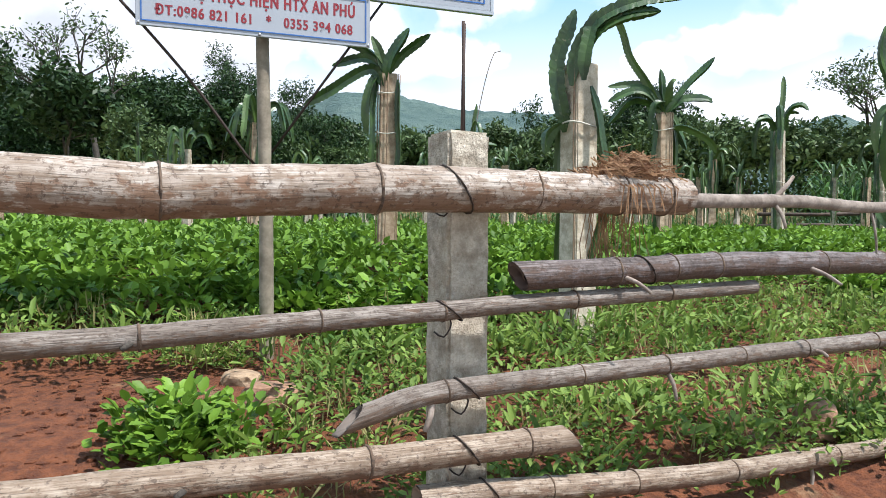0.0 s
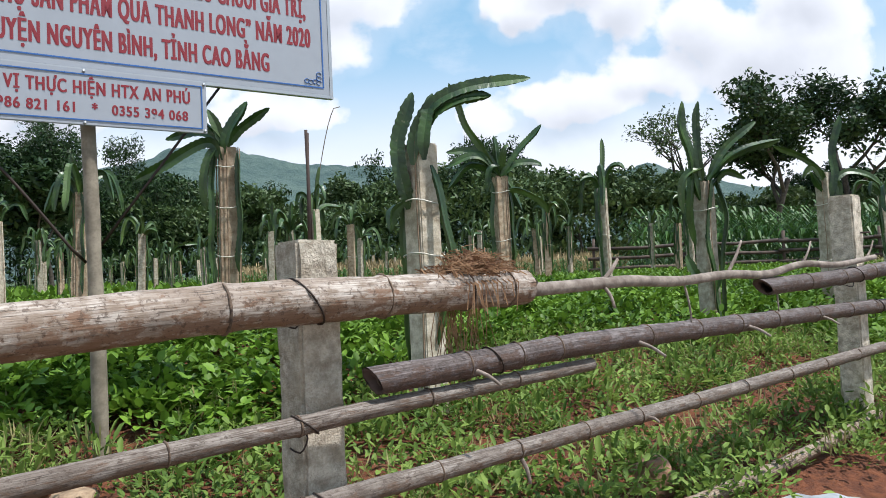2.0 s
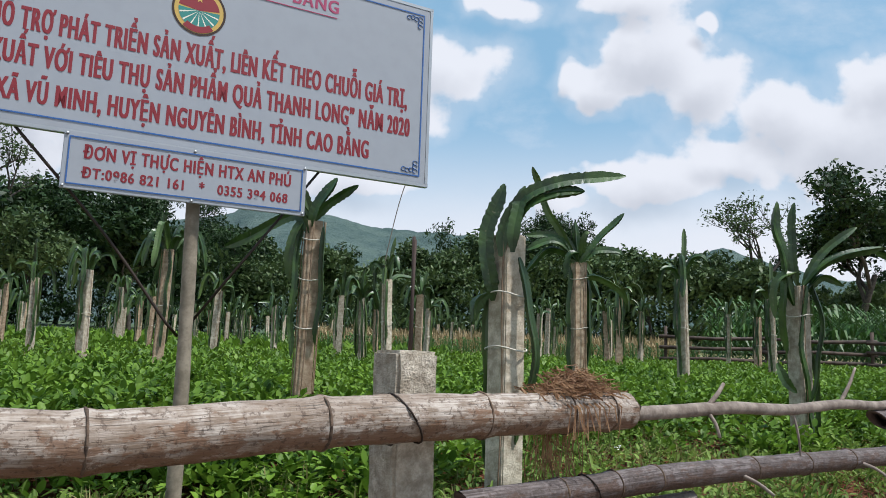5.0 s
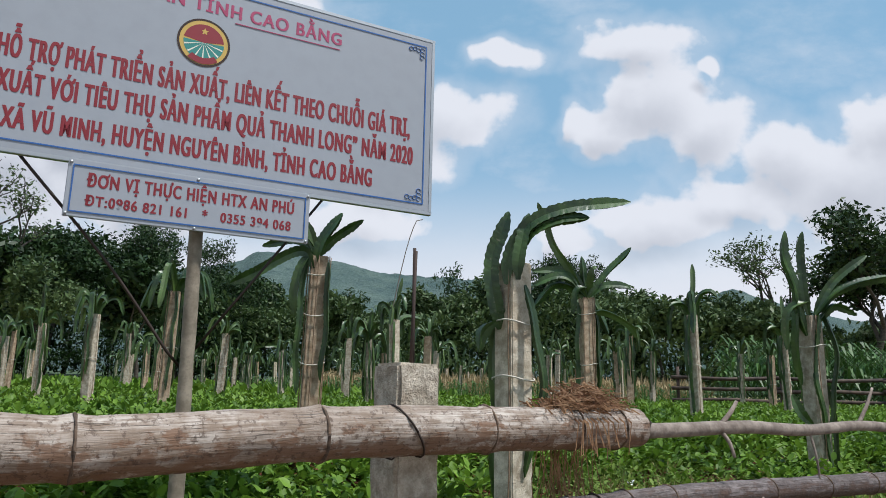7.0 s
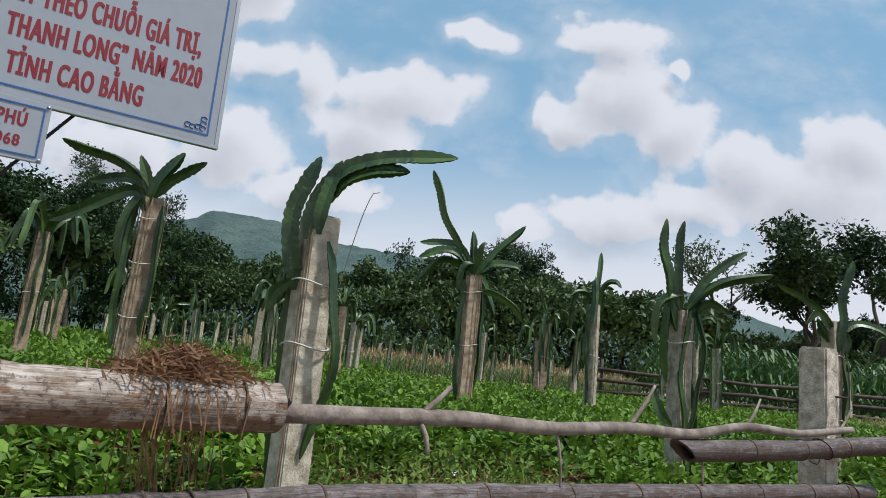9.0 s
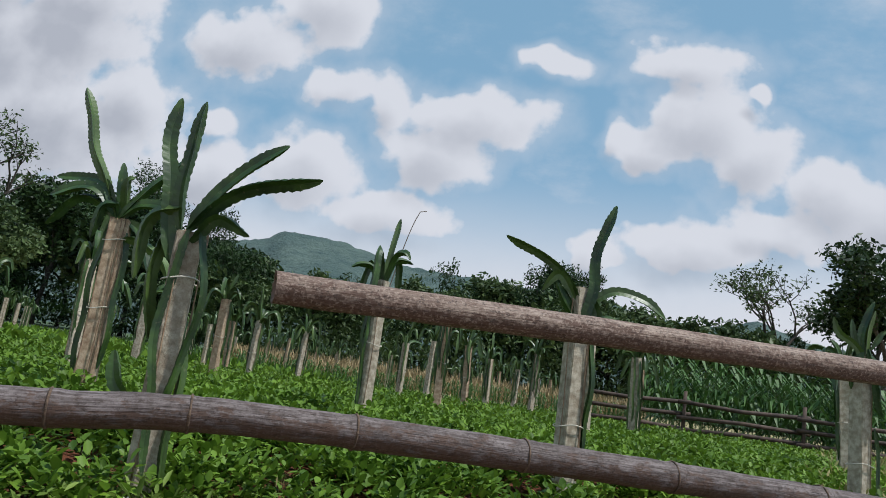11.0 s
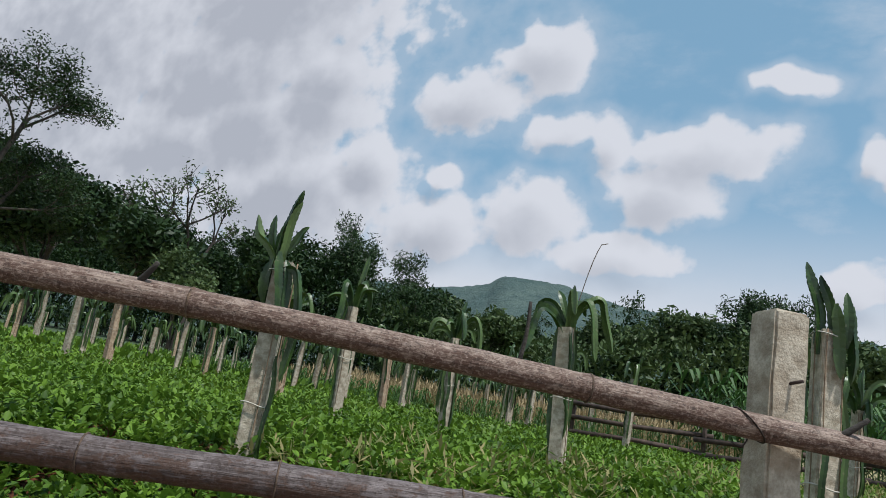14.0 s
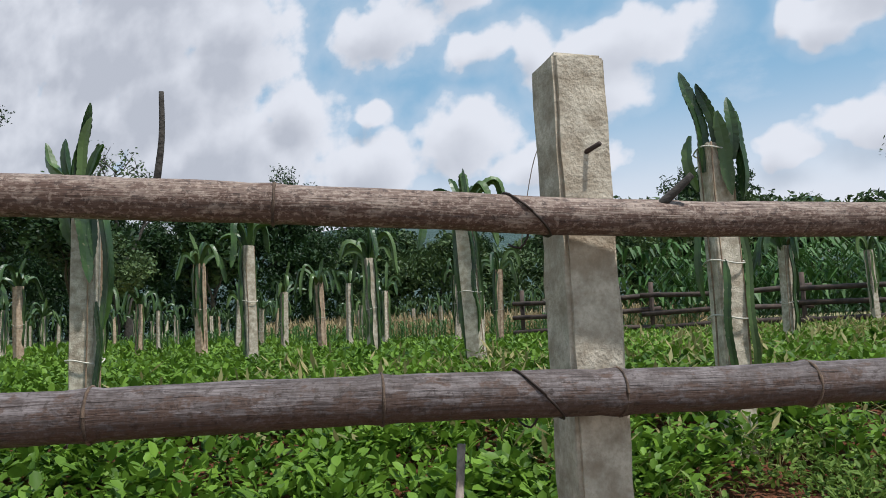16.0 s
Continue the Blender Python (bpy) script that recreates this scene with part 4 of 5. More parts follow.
pillar(0.90, 6.47, 0.97, 1.36, 0.13, 15, [
    [(0, -0.05, -0.05), (-0.14, -0.05, 0.22), (-0.32, -0.05, 0.55), (-0.48, -0.05, 0.98)],
    [(0, -0.05, 0), (-0.03, -0.05, 0.22), (-0.06, -0.05, 0.42)],
    [(0, -0.05, 0), (-0.2, -0.05, 0.26), (-0.55, -0.05, 0.27)],
    [(0, -0.05, 0), (-0.25, -0.08, 0.20), (-0.55, -0.08, 0.12)],
    [(0, -0.05, 0), (-0.3, -0.06, 0.12), (-0.55, -0.08, -0.10)],
    [(0, -0.05, 0), (0.14, -0.05, 0.16), (0.28, -0.05, 0.34), (0.45, -0.05, 0.52)],
    [(0, -0.05, 0), (0.16, -0.08, 0.10), (0.36, -0.08, 0.11), (0.42, -0.08, 0.08)],
    [(0.05, -0.05, -0.15), (0.20, -0.05, -0.16), (0.40, -0.06, -0.28), (0.48, -0.06, -0.40)],
    [(0.0, -0.08, 0.1), (-0.1, -0.1, 0.05), (-0.16, -0.1, -0.18)],
    hug(1, -0.1, -1.1), hug(-1, -0.05, -1.2),
    [(0.0, 0.0, 0.0), (0.05, -0.1, 0.25), (0.1, -0.1, 0.3)], [(0.03, 0.0, 0.0), (0.12, 0.1, -0.1), (0.22, 0.1, -0.35)],
], "grey pillar with a spreading crown of dragon fruit stems", (0.6, 0.9), TAN, (0, 0), 4, 3, 0.043)
pillar(2.31, 4.74, 0.78, 1.20, 0.12, 25, [
    [(-0.05, -0.06, -0.15), (-0.12, -0.06, 0.20), (-0.16, -0.06, 0.42), (-0.155, -0.06, 0.64)],
    [(-0.02, -0.06, 0.0), (-0.06, -0.06, 0.28), (-0.02, -0.06, 0.64)],
    [(0.02, -0.05, 0.0), (0.14, -0.06, 0.22), (0.42, -0.06, 0.46)],
    [(0.02, -0.08, 0.0), (0.14, -0.08, 0.14), (0.34, -0.08, 0.24), (0.60, -0.08, 0.31)],
    [(0.03, -0.06, -0.05), (0.15, -0.07, 0.06), (0.32, -0.07, 0.0)],
    [(-0.04, -0.07, 0.10), (-0.17, -0.08, 0.02), (-0.20, -0.07, -0.25)],
    [(-0.20, -0.08, -0.58), (-0.14, -0.10, -0.72), (-0.06, -0.08, -0.80)],
    [(0.08, -0.06, 0.05), (0.14, -0.07, -0.3), (0.10, -0.07, -0.62), (0.02, -0.08, -0.9)],
    [(0.04, -0.08, 0.0), (-0.02, -0.09, -0.4), (0.05, -0.08, -1.1)], hug(1, -0.5, -1.25, 0.09), hug(-1, 0.1, -0.5, 0.1),
], "concrete pillar overgrown with upright and hanging dragon fruit stems", (0.85,), PALE_CONCRETE, (0, 0), 3, 4, 0.037)
pillar(4.28, 6.42, 0.86, 1.36, 0.125, 30, [
    [(0.03, -0.06, -0.3), (0.07, -0.06, -0.05), (0.08, -0.05, 0.2), (0.17, -0.05, 0.58)],
    [(0.0, -0.05, -0.1), (-0.12, -0.06, 0.05), (-0.30, -0.06, 0.2), (-0.55, -0.06, 0.30)],
    [(0.05, -0.06, -0.12), (0.2, -0.06, -0.02), (0.42, -0.06, -0.05), (0.55, -0.06, -0.14)],
    [(-0.05, -0.06, -0.2), (-0.12, -0.06, -0.1), (-0.17, -0.06, 0.0)],
    [(-0.06, -0.06, -0.08), (-0.16, -0.07, 0.06), (-0.26, -0.07, -0.06)], hug(1, -0.2, -1.1, 0.09),
    [(0.06, -0.05, -0.05), (0.12, -0.06, -0.18), (0.1, -0.06, -0.3)],
], "concrete pillar with one tall upright dragon fruit stem", (0.45, 0.8), PALE_CONCRETE, (0, 0), 3, 5, 0.040)
pillar(6.84, 8.06, 0.93, 1.27, 0.125, 30, [
    [(-0.03, -0.06, -0.2), (-0.04, -0.06, 0.12), (0.02, -0.05, 0.3), (0.07, -0.05, 0.48)],
    [(0.0, -0.06, -0.1), (0.02, -0.06, 0.18), (0.09, -0.05, 0.40)],
    [(-0.04, -0.05, -0.1), (-0.09, -0.05, 0.12), (-0.10, -0.05, 0.30)],
    [(0.0, -0.05, -0.05), (-0.10, -0.06, 0.08), (-0.20, -0.06, 0.16), (-0.26, -0.06, 0.30)],
    [(0.05, -0.06, 0.0), (0.10, -0.07, -0.12), (0.12, -0.07, -0.38)],
    [(0.05, -0.08, -0.05), (0.18, -0.08, -0.10), (0.24, -0.08, -0.45), (0.20, -0.08, -0.75)],
    [(0.02, -0.09, 0.05), (0.08, -0.1, -0.3), (0.14, -0.1, -0.5)], hug(1, -0.6, -1.4, 0.11),
    [(0.05, -0.06, 0.05), (0.12, -0.06, 0.18), (0.17, -0.06, 0.22)], hug(-1, 0.02, -0.3, 0.08),
], "pale concrete pillar with a pointed bunch of dragon fruit stems", (0.42, 0.95), PALE_CONCRETE, (0, 0), 3, 6, 0.032)
pillar(10.02, 9.05, 0.95, 1.30, 0.13, 25, [
    [(-0.05, -0.06, -0.15), (-0.07, -0.06, 0.12), (-0.13, -0.05, 0.40)],
    [(0.02, -0.06, -0.1), (0.0, -0.06, 0.14), (-0.05, -0.05, 0.32)],
    [(0.08, -0.06, -0.1), (0.09, -0.06, 0.1), (0.09, -0.05, 0.22)],
    [(0.02, -0.08, 0.15), (0.06, -0.08, -0.05), (0.06, -0.08, -0.28)], [(0.11, -0.05, 0.15), (0.13, -0.05, -0.1), (0.11, -0.05, -0.3)],
    [(-0.1, -0.05, 0.05), (-0.12, -0.06, -0.1), (-0.1, -0.05, -0.25)],
    hug(1, -0.35, -1.3, 0.09), hug(-1, -0.3, -0.8, 0.1), hug(0, -0.6, -1.4, 0.0, -0.1),
], "concrete pillar with short dark dragon fruit stems tied on top", (0.45, 0.62, 0.98), PALE_CONCRETE, (0, 0), 3, 7, 0.035)


def crown(g, n, reach, sag):
    """Arms that rise from the top and bend outwards."""
    out = []
    for k in range(n):
        a = 2 * math.pi * (k + g.random() * 0.7) / n
        r = reach * g.uniform(0.55, 1.1)
        up = g.uniform(0.05, 0.34)
        end = up - sag * g.uniform(0.0, 1.0)
        c, s = math.cos(a), math.sin(a)
        out.append([(0, 0, -0.1), (c * r * 0.35, s * r * 0.35, up * 0.8), (c * r * 0.75, s * r * 0.75, up), (c * r, s * r, end)])
    for k in range(4):
        a = g.uniform(0, 6.28)
        out.append([(math.cos(a) * 0.08, math.sin(a) * 0.08, 0.0), (math.cos(a) * 0.1, math.sin(a) * 0.1, -0.5), (math.cos(a) * 0.08, math.sin(a) * 0.08, -g.uniform(0.8, 1.35))])
    a = g.uniform(0, 6.28)
    out.append([(0, 0, -0.05), (math.cos(a) * 0.06, math.sin(a) * 0.06, 0.25), (math.cos(a) * 0.12, math.sin(a) * 0.12, g.uniform(0.35, 0.7))])
    return out


MODELS = []
for k in range(7):
    g = random.Random(90 + k)
    lab = ("pale concrete pillar with drooping dragon fruit stems", "grey concrete pillar with a ragged dragon fruit crown", "brown stained pillar with sparse dragon fruit stems")[k % 3]
    m = pillar(200 + k * 3, -300, 0.0, 1.31 + 0.05 * (k % 3), 0.12 + 0.01 * (k % 2), 20 * k, crown(g, 6 + k % 4, 0.46, 0.55), lab, (0.6,), (PALE_CONCRETE, PALE_CONCRETE, TAN)[k % 3], (0, 0), 2, 20 + k, 0.040)
    MODELS.append(m)

SEEN_PILLARS = [
    (-7.9, 11.2, 1.1), (-6.1, 9.7, 1.07), (-3.9, 7.5, 1.09), (-5.4, 13.1, 1.12), (-3.2, 14.6, 1.12), (2.7, 13.9, 1.16),
    (4.5, 20.2, 1.34), (2.5, 8.5, 1.1), (-10.6, 19.3, 1.5), (-11.4, 15.4, 1.2), (7.1, 20.5, 1.33), (-1.5, 10.0, 1.08),
    (-1.4, 14.1, 1.1), (-1.8, 20.6, 1.17), (5.0, 12.0, 1.15), (1.8, 20.1, 1.28), (3.0, 16.9, 1.02), (5.9, 13.3, 1.04),
    (1.4, 18.0, 1.02), (6.5, 16.7, 0.98), (10.7, 14.1, 0.86), (12.8, 21.0, 1.29), (8.05, 11.0, 1.0),
]

fg = random.Random(5)
placed = [(x, y) for x, y, z in SEEN_PILLARS] + [(0.06, 2.88), (-1.34, 4.3), (0.9, 6.47), (2.31, 4.74), (4.4, 6.39), (6.84, 8.06), (10.02, 9.05)]
used = 0
for x, y, z in SEEN_PILLARS:
    copy_thing(MODELS[used % 7], pose(x, y, z - 0.3, fg.uniform(-2, 2), fg.uniform(-2, 2), fg.uniform(0, 360)))
    used += 1
for i in range(-16, 12):
    for j in range(0, 16):
        x = 0.9 + 2.35 * i - 1.55 * j + fg.uniform(-0.15, 0.15)
        y = 6.47 + 1.6 * i + 2.55 * j + fg.uniform(-0.15, 0.15)
        s = behind(x, y)
        if (x - 10) ** 2 + (y - 5) ** 2 < 13.5 ** 2 or not (3.2 < s < 36) or y < 11 or y > 40 or x < -1.15 * y or x > 0.42 * y or (x > 0.12 * y + 2 and y > 17):
            continue
        if min((x - a) ** 2 + (y - b) ** 2 for a, b in placed) < 1.6 ** 2:
            continue
        placed.append((x, y))
        copy_thing(MODELS[fg.randrange(7)], pose(x, y, ground_z(x, y) - 0.33, fg.uniform(-2.5, 2.5), fg.uniform(-2.5, 2.5), fg.uniform(0, 360)))
for m in MODELS:
    for o in (*m.children_recursive, m):
        bpy.data.objects.remove(o)


# ---- low plants ----
def leaf_cloud(name, centres, sizes, mat, label, category, per, length, width, seed, dome=True, lift=0.55, six=True, spread=1.0):
    """Plants as bunches of single folded leaves, joined into one object."""
    g = np.random.default_rng(seed)
    n = len(centres)
    C = np.repeat(np.asarray(centres, float), per, 0)
    R = np.repeat(np.asarray(sizes, float), per)
    m = n * per
    a = g.uniform(0, 2 * np.pi, m)
    t = g.uniform(0, 1, m) ** 0.5
    r = R * t * spread
    base = C + np.stack([np.cos(a) * r, np.sin(a) * r, R * (1.35 - 0.85 * t ** 2) * g.uniform(0.45, 1.0, m)], 1)
    b = a + g.normal(0, 0.7, m)
    el = g.normal(lift, 0.45, m)
    d = np.stack([np.cos(b) * np.cos(el), np.sin(b) * np.cos(el), np.sin(el)], 1)
    side = np.stack([-np.sin(b), np.cos(b), g.normal(0, 0.25, m)], 1)
    nrm = np.cross(d, side)
    L = (length * g.uniform(0.65, 1.25, m) * (0.6 + 0.4 * R / R.max()))[:, None]
    W = L * width
    p0 = base
    if six:
        ring = [p0, p0 + d * L * 0.35 + side * W * 0.5 + nrm * L * 0.06, p0 + d * L * 0.75 + side * W * 0.42 + nrm * L * 0.04, p0 + d * L - nrm * L * 0.08, p0 + d * L * 0.75 - side * W * 0.42 + nrm * L * 0.04, p0 + d * L * 0.35 - side * W * 0.5 + nrm * L * 0.06]
        k = 6
        F0 = np.array([[0, 1, 2], [0, 2, 3], [0, 3, 4], [0, 4, 5]])
    else:
        ring = [p0, p0 + d * L * 0.5 + side * W * 0.5, p0 + d * L, p0 + d * L * 0.5 - side * W * 0.5]
        k = 4
        F0 = np.array([[0, 1, 2], [0, 2, 3]])
    V = np.stack(ring, 1).reshape(-1, 3).astype(np.float32)
    F = (F0[None] + (np.arange(m) * k)[:, None, None]).reshape(-1, 3).astype(np.int32)
    me = bpy.data.meshes.new(name)
    me.vertices.add(len(V))
    me.vertices.foreach_set("co", V.ravel())
    me.loops.add(F.size)
    me.loops.foreach_set("vertex_index", F.ravel())
    me.polygons.add(len(F))
    me.polygons.foreach_set("loop_start", np.arange(0, F.size, 3, dtype=np.int32))
    me.update(calc_edges=True)
    me.materials.append(mat)
    ob = new(name, me)
    return tagged(ob, label, category, kind="stuff")


def zs(P):
    return np.interp((P[:, 0] + 0.24) * -0.497 + (P[:, 1] - 0.93) * 0.868, DIST, RISE)


def scatter(n, x0, x1, y0, y1, keep, seed):
    g = np.random.default_rng(seed)
    P = np.stack([g.uniform(x0, x1, n), g.uniform(y0, y1, n)], 1)
    s = (P[:, 0] + 0.24) * -0.497 + (P[:, 1] - 0.93) * 0.868
    P = P[keep(P, s)]
    return np.c_[P, zs(P)]


def view_wedge(P):
    """Keep to the part of the field that lies in front of the road."""
    return (P[:, 0] > -1.25 * (P[:, 1] + 1.5)) & (P[:, 0] < 0.75 * P[:, 1] + 12)


g0 = np.random.default_rng(1)
EDGE = lambda P: np.interp(P[:, 0], [-9, -0.6, 0.3, 2.8, 3.8, 9.0, 10.2, 16], [1.8, 1.75, 2.1, 2.0, 0.35, 0.3, 1.7, 2.0]) + 0.25 * np.sin(P[:, 0] * 2.1 + 0.6)
near = scatter(11000, -9, 16, 0, 14, lambda P, s: (s > EDGE(P)) & (s < 7.5) & view_wedge(P), 11)
leaf_cloud("peanut_plants_near", near, g0.uniform(0.13, 0.22, len(near)), PEANUT, "dense knee-high field of fresh green peanut plants", "crop", 70, 0.066, 0.58, 12)
mid = scatter(26000, -34, 30, 4, 32, lambda P, s: (s >= 7.2) & (s < 18.5) & view_wedge(P), 13)
leaf_cloud("peanut_plants_middle", mid, g0.uniform(0.14, 0.24, len(mid)), PEANUT, "green peanut crop between the pillars", "crop", 34, 0.092, 0.6, 14, six=False)
far = scatter(16000, -75, 14, 12, 60, lambda P, s: (s >= 18) & (s < 46) & (P[:, 0] < 0.05 * P[:, 1] - 2.5) & view_wedge(P), 15)
leaf_cloud("peanut_plants_far", far, g0.uniform(0.18, 0.3, len(far)), PEANUT, "far green peanut crop in front of the trees", "crop", 12, 0.3, 0.6, 16, six=False)


def bare(P):
    """Trodden red earth beside the first post."""
    patches = ((-1.5, 1.05, 0.62, 0.72), (-1.15, 1.45, 0.32, 0.26), (0.95, 2.75, 0.28, 0.16), (1.5, 3.0, 0.25, 0.13), (2.35, 3.75, 0.55, 0.22), (0.35, 2.35, 0.18, 0.14), (9.9, 8.3, 0.5, 0.2), (10.4, 7.75, 0.3, 0.2))
    keep = np.ones(len(P), bool)
    for x, y, rx, ry in patches:
        keep &= ((P[:, 0] - x) / rx) ** 2 + ((P[:, 1] - y) / ry) ** 2 > 1
    return keep


weeds = scatter(19000, -5, 16, -2, 13, lambda P, s: (s > 0.08) & (s < EDGE(P) + 0.25) & bare(P), 21)
leaf_cloud("weeds", weeds, g0.uniform(0.06, 0.17, len(weeds)), WEED, "low mixed green weeds on the bank behind the fence", "weeds", 44, 0.040, 0.46, 22)
tall = scatter(3000, -3, 15, -1, 12, lambda P, s: (s > 0.1) & (s < EDGE(P)) & bare(P), 23)
leaf_cloud("broad_weeds", tall, g0.uniform(0.10, 0.2, len(tall)), WEED, "taller weeds with long pointed leaves", "weeds", 26, 0.080, 0.26, 24, lift=0.7)
dry = scatter(4200, -4, 16, -1, 12, lambda P, s: (s > 0.1) & (s < EDGE(P) + 0.3) & bare(P), 25)
leaf_cloud("dry_grass", dry, g0.uniform(0.05, 0.12, len(dry)), GRASS, "yellowed dry grass blades on the bank", "grass", 18, 0.12, 0.06, 26, lift=0.9, six=False)
verge = scatter(3600, -6, 16, -5, 9, lambda P, s: (s > -0.55) & (s <= 0.08), 27)
leaf_cloud("verge_weeds", verge, g0.uniform(0.05, 0.12, len(verge)), WEED, "short weeds at the foot of the fence", "weeds", 24, 0.05, 0.3, 28)
bright = scatter(5200, 4, 26, 8, 26, lambda P, s: (s > EDGE(P)) & (P[:, 0] > 0.42 * P[:, 1] + 3.2) & (s < 14), 29)
leaf_cloud("grassy_weeds", bright, g0.uniform(0.12, 0.3, len(bright)), GRASS, "rank yellowish green weeds before the corn", "weeds", 16, 0.12, 0.2, 30, six=False)
fl = scatter(90, -3, 14, 0, 11, lambda P, s: (s > 0.4) & (s < EDGE(P)), 31)
fl[:, 2] += 0.12
leaf_cloud("white_flowers", fl, np.full(len(fl), 0.03), FLOWER, "tiny white wild flowers among the weeds", "flowers", 9, 0.018, 0.7, 32, six=False)

# the single bush on the bare earth
bush = leaf_cloud("peanut_bush", np.c_[g0.normal(0, 0.10, (9, 2)) + (-1.10, 1.14), np.full(9, ground_z(-1.10, 1.14))], g0.uniform(0.13, 0.19, 9), PEANUT, "single bushy peanut plant on bare red earth", "plant", 80, 0.054, 0.62, 33)
bush["kind"] = "thing"


# ---- stones and slabs ----
def stone(name, x, y, sx, sy, sz, mat, label, seed, cat, sink=0.3, turn=0):
    bm = bmesh.new()
    bmesh.ops.create_icosphere(bm, subdivisions=3, radius=1.0)
    for v in bm.verts:
        c = v.co.copy()
        v.co = Vector([math.copysign(abs(k) ** 0.7, k) for k in c]) * (1 + 0.22 * noise.noise(c * 1.7 + Vector((seed, 0, 0))) + 0.06 * noise.noise(c * 6))
        v.co = Vector((v.co.x * sx, v.co.y * sy, v.co.z * sz))
    ob = part(name, bm, mat)
    ob.matrix_basis = pose(x, y, ground_z(x, y) + sz * (1 - 2 * sink), 0, 0, turn)
    tagged(ob, label, cat)


stone("boulder", 0.90, 1.96, 0.075, 0.06, 0.085, STONE, "reddish brown stone among green weeds", 3, "stone", 0.2)
stone("flat_stone", -1.23, 1.80, 0.08, 0.065, 0.035, DEADSTEM, "flat tan stone at the foot of the pole", 9, "stone")
stone("flat_stone", -1.02, 1.62, 0.11, 0.08, 0.06, STONE, "tan stone half buried at the foot of the pole", 14, "stone")


def slab(x, y, sx, sy, sz, turn, label):
    ob = part("concrete_slab", box_mesh("concrete_slab", sx, sy, sz, SLAB, 0.012, 0.01, 3, int(x * 9)), SLAB)
    ob.matrix_basis = pose(x, y, ground_z(x, y) - 0.02, 2, 3, turn)
    tagged(ob, label, "slab")


slab(0.56, 1.33, 0.16, 0.10, 0.05, 30, "small grey concrete slab lying in weeds")
slab(1.42, 1.84, 0.55, 0.20, 0.05, 36, "broken pale grey concrete slab beside the fence")


def soil_clods(n, seed):
    """Loose crumbs and lumps of earth on the bare patches, too many to count."""
    g = np.random.default_rng(seed)
    V, F = [], []
    base = [(math.cos(a) * math.cos(e), math.sin(a) * math.cos(e), math.sin(e)) for e in (-0.5, 0.6) for a in np.arange(5) * 1.2566 + e] + [(0, 0, 1)]
    quads = [(i, (i + 1) % 5, 5 + (i + 1) % 5, 5 + i) for i in range(5)] + [(5 + i, 5 + (i + 1) % 5, 10) for i in range(5)]
    spots = ((-1.5, 1.05, 0.62, 0.72), (-1.15, 1.45, 0.32, 0.26), (0.95, 2.75, 0.3, 0.2), (2.35, 3.75, 0.55, 0.22), (9.9, 8.3, 0.5, 0.2))
    for _ in range(n):
        cx, cy, rx, ry = spots[g.choice(5, p=(0.5, 0.2, 0.1, 0.12, 0.08))]
        x, y = cx + g.normal(0, rx * 0.55), cy + g.normal(0, ry * 0.55)
        r = 0.004 + 0.02 * g.random() ** 5
        k = len(V)
        for v in base:
            V.append((x + v[0] * r * g.uniform(0.7, 1.3), y + v[1] * r * g.uniform(0.7, 1.3), ground_z(x, y) + 0.004 + v[2] * r * 0.6))
        F += [tuple(k + q for q in f) for f in quads]
    tagged(new("soil_clods", mesh_of("soil_clods", V, F, SOIL)), "loose crumbs of red earth on the bare bank", "soil", kind="stuff")


soil_clods(2200, 51)

# ---- corn and the far fence ----
def corn(name, rows, seed, label, size):
    g = np.random.default_rng(seed)
    V, F = [], []
    for x, y in rows:
        z = ground_z(x, y) - 0.05
        h = size * g.uniform(0.8, 1.12)
        lx, ly = g.normal(0, 0.06, 2)
        k = len(V)
        for f in (0, 1):
            for a in (0, 2.1, 4.2):
                V.append((x + math.cos(a) * 0.014 + lx * f, y + math.sin(a) * 0.014 + ly * f, z + h * f))
        F += [(k + j, k + (j + 1) % 3, k + 3 + (j + 1) % 3, k + 3 + j) for j in range(3)]
        for q in range(9):
            f = 0.15 + 0.85 * q / 9
            a = q * 2.6 + g.uniform(-0.6, 0.6)
            l = size * g.uniform(0.28, 0.46)
            c, s = math.cos(a), math.sin(a)
            w = 0.045 * size / 2
            k = len(V)
            for d, up, ww in ((0.0, 0.0, 0.5), (0.35, 0.34, 1.0), (0.7, 0.34, 0.8), (1.0, 0.02, 0.1)):
                for e in (-1, 1):
                    V.append((x + lx * f + c * d * l - s * e * w * ww, y + ly * f + s * d * l + c * e * w * ww, z + h * f + up * l))
            F += [(k + 2 * j, k + 2 * j + 1, k + 2 * j + 3, k + 2 * j + 2) for j in range(3)]
    tagged(new(name, mesh_of(name, V, F, CORN)), label, "corn", kind="stuff")


cg = np.random.default_rng(41)
rows = [(x + cg.normal(0, 0.1), y + cg.normal(0, 0.1)) for y in np.arange(23.5, 31, 0.85) for x in np.arange(8.0, 34, 0.42) if x > 0.22 * y + 2.6]
corn("corn_field", rows, 42, "tall dark green standing corn behind a rail fence", 2.3)
rows = [(x + cg.normal(0, 0.1), y + cg.normal(0, 0.1)) for y in np.arange(22.5, 27.5, 0.8) for x in np.arange(-12.0, 9.5, 0.34) if x <= 0.22 * y + 2.6 and x > -0.1 * y - 6]
corn("young_corn", rows, 43, "short dark green young corn strip across the field", 0.74)
straw = scatter(3800, -11, 11, 28, 38, lambda P, s: (P[:, 0] < 0.24 * P[:, 1] + 1.5) & (P[:, 0] > -0.26 * P[:, 1]), 45)
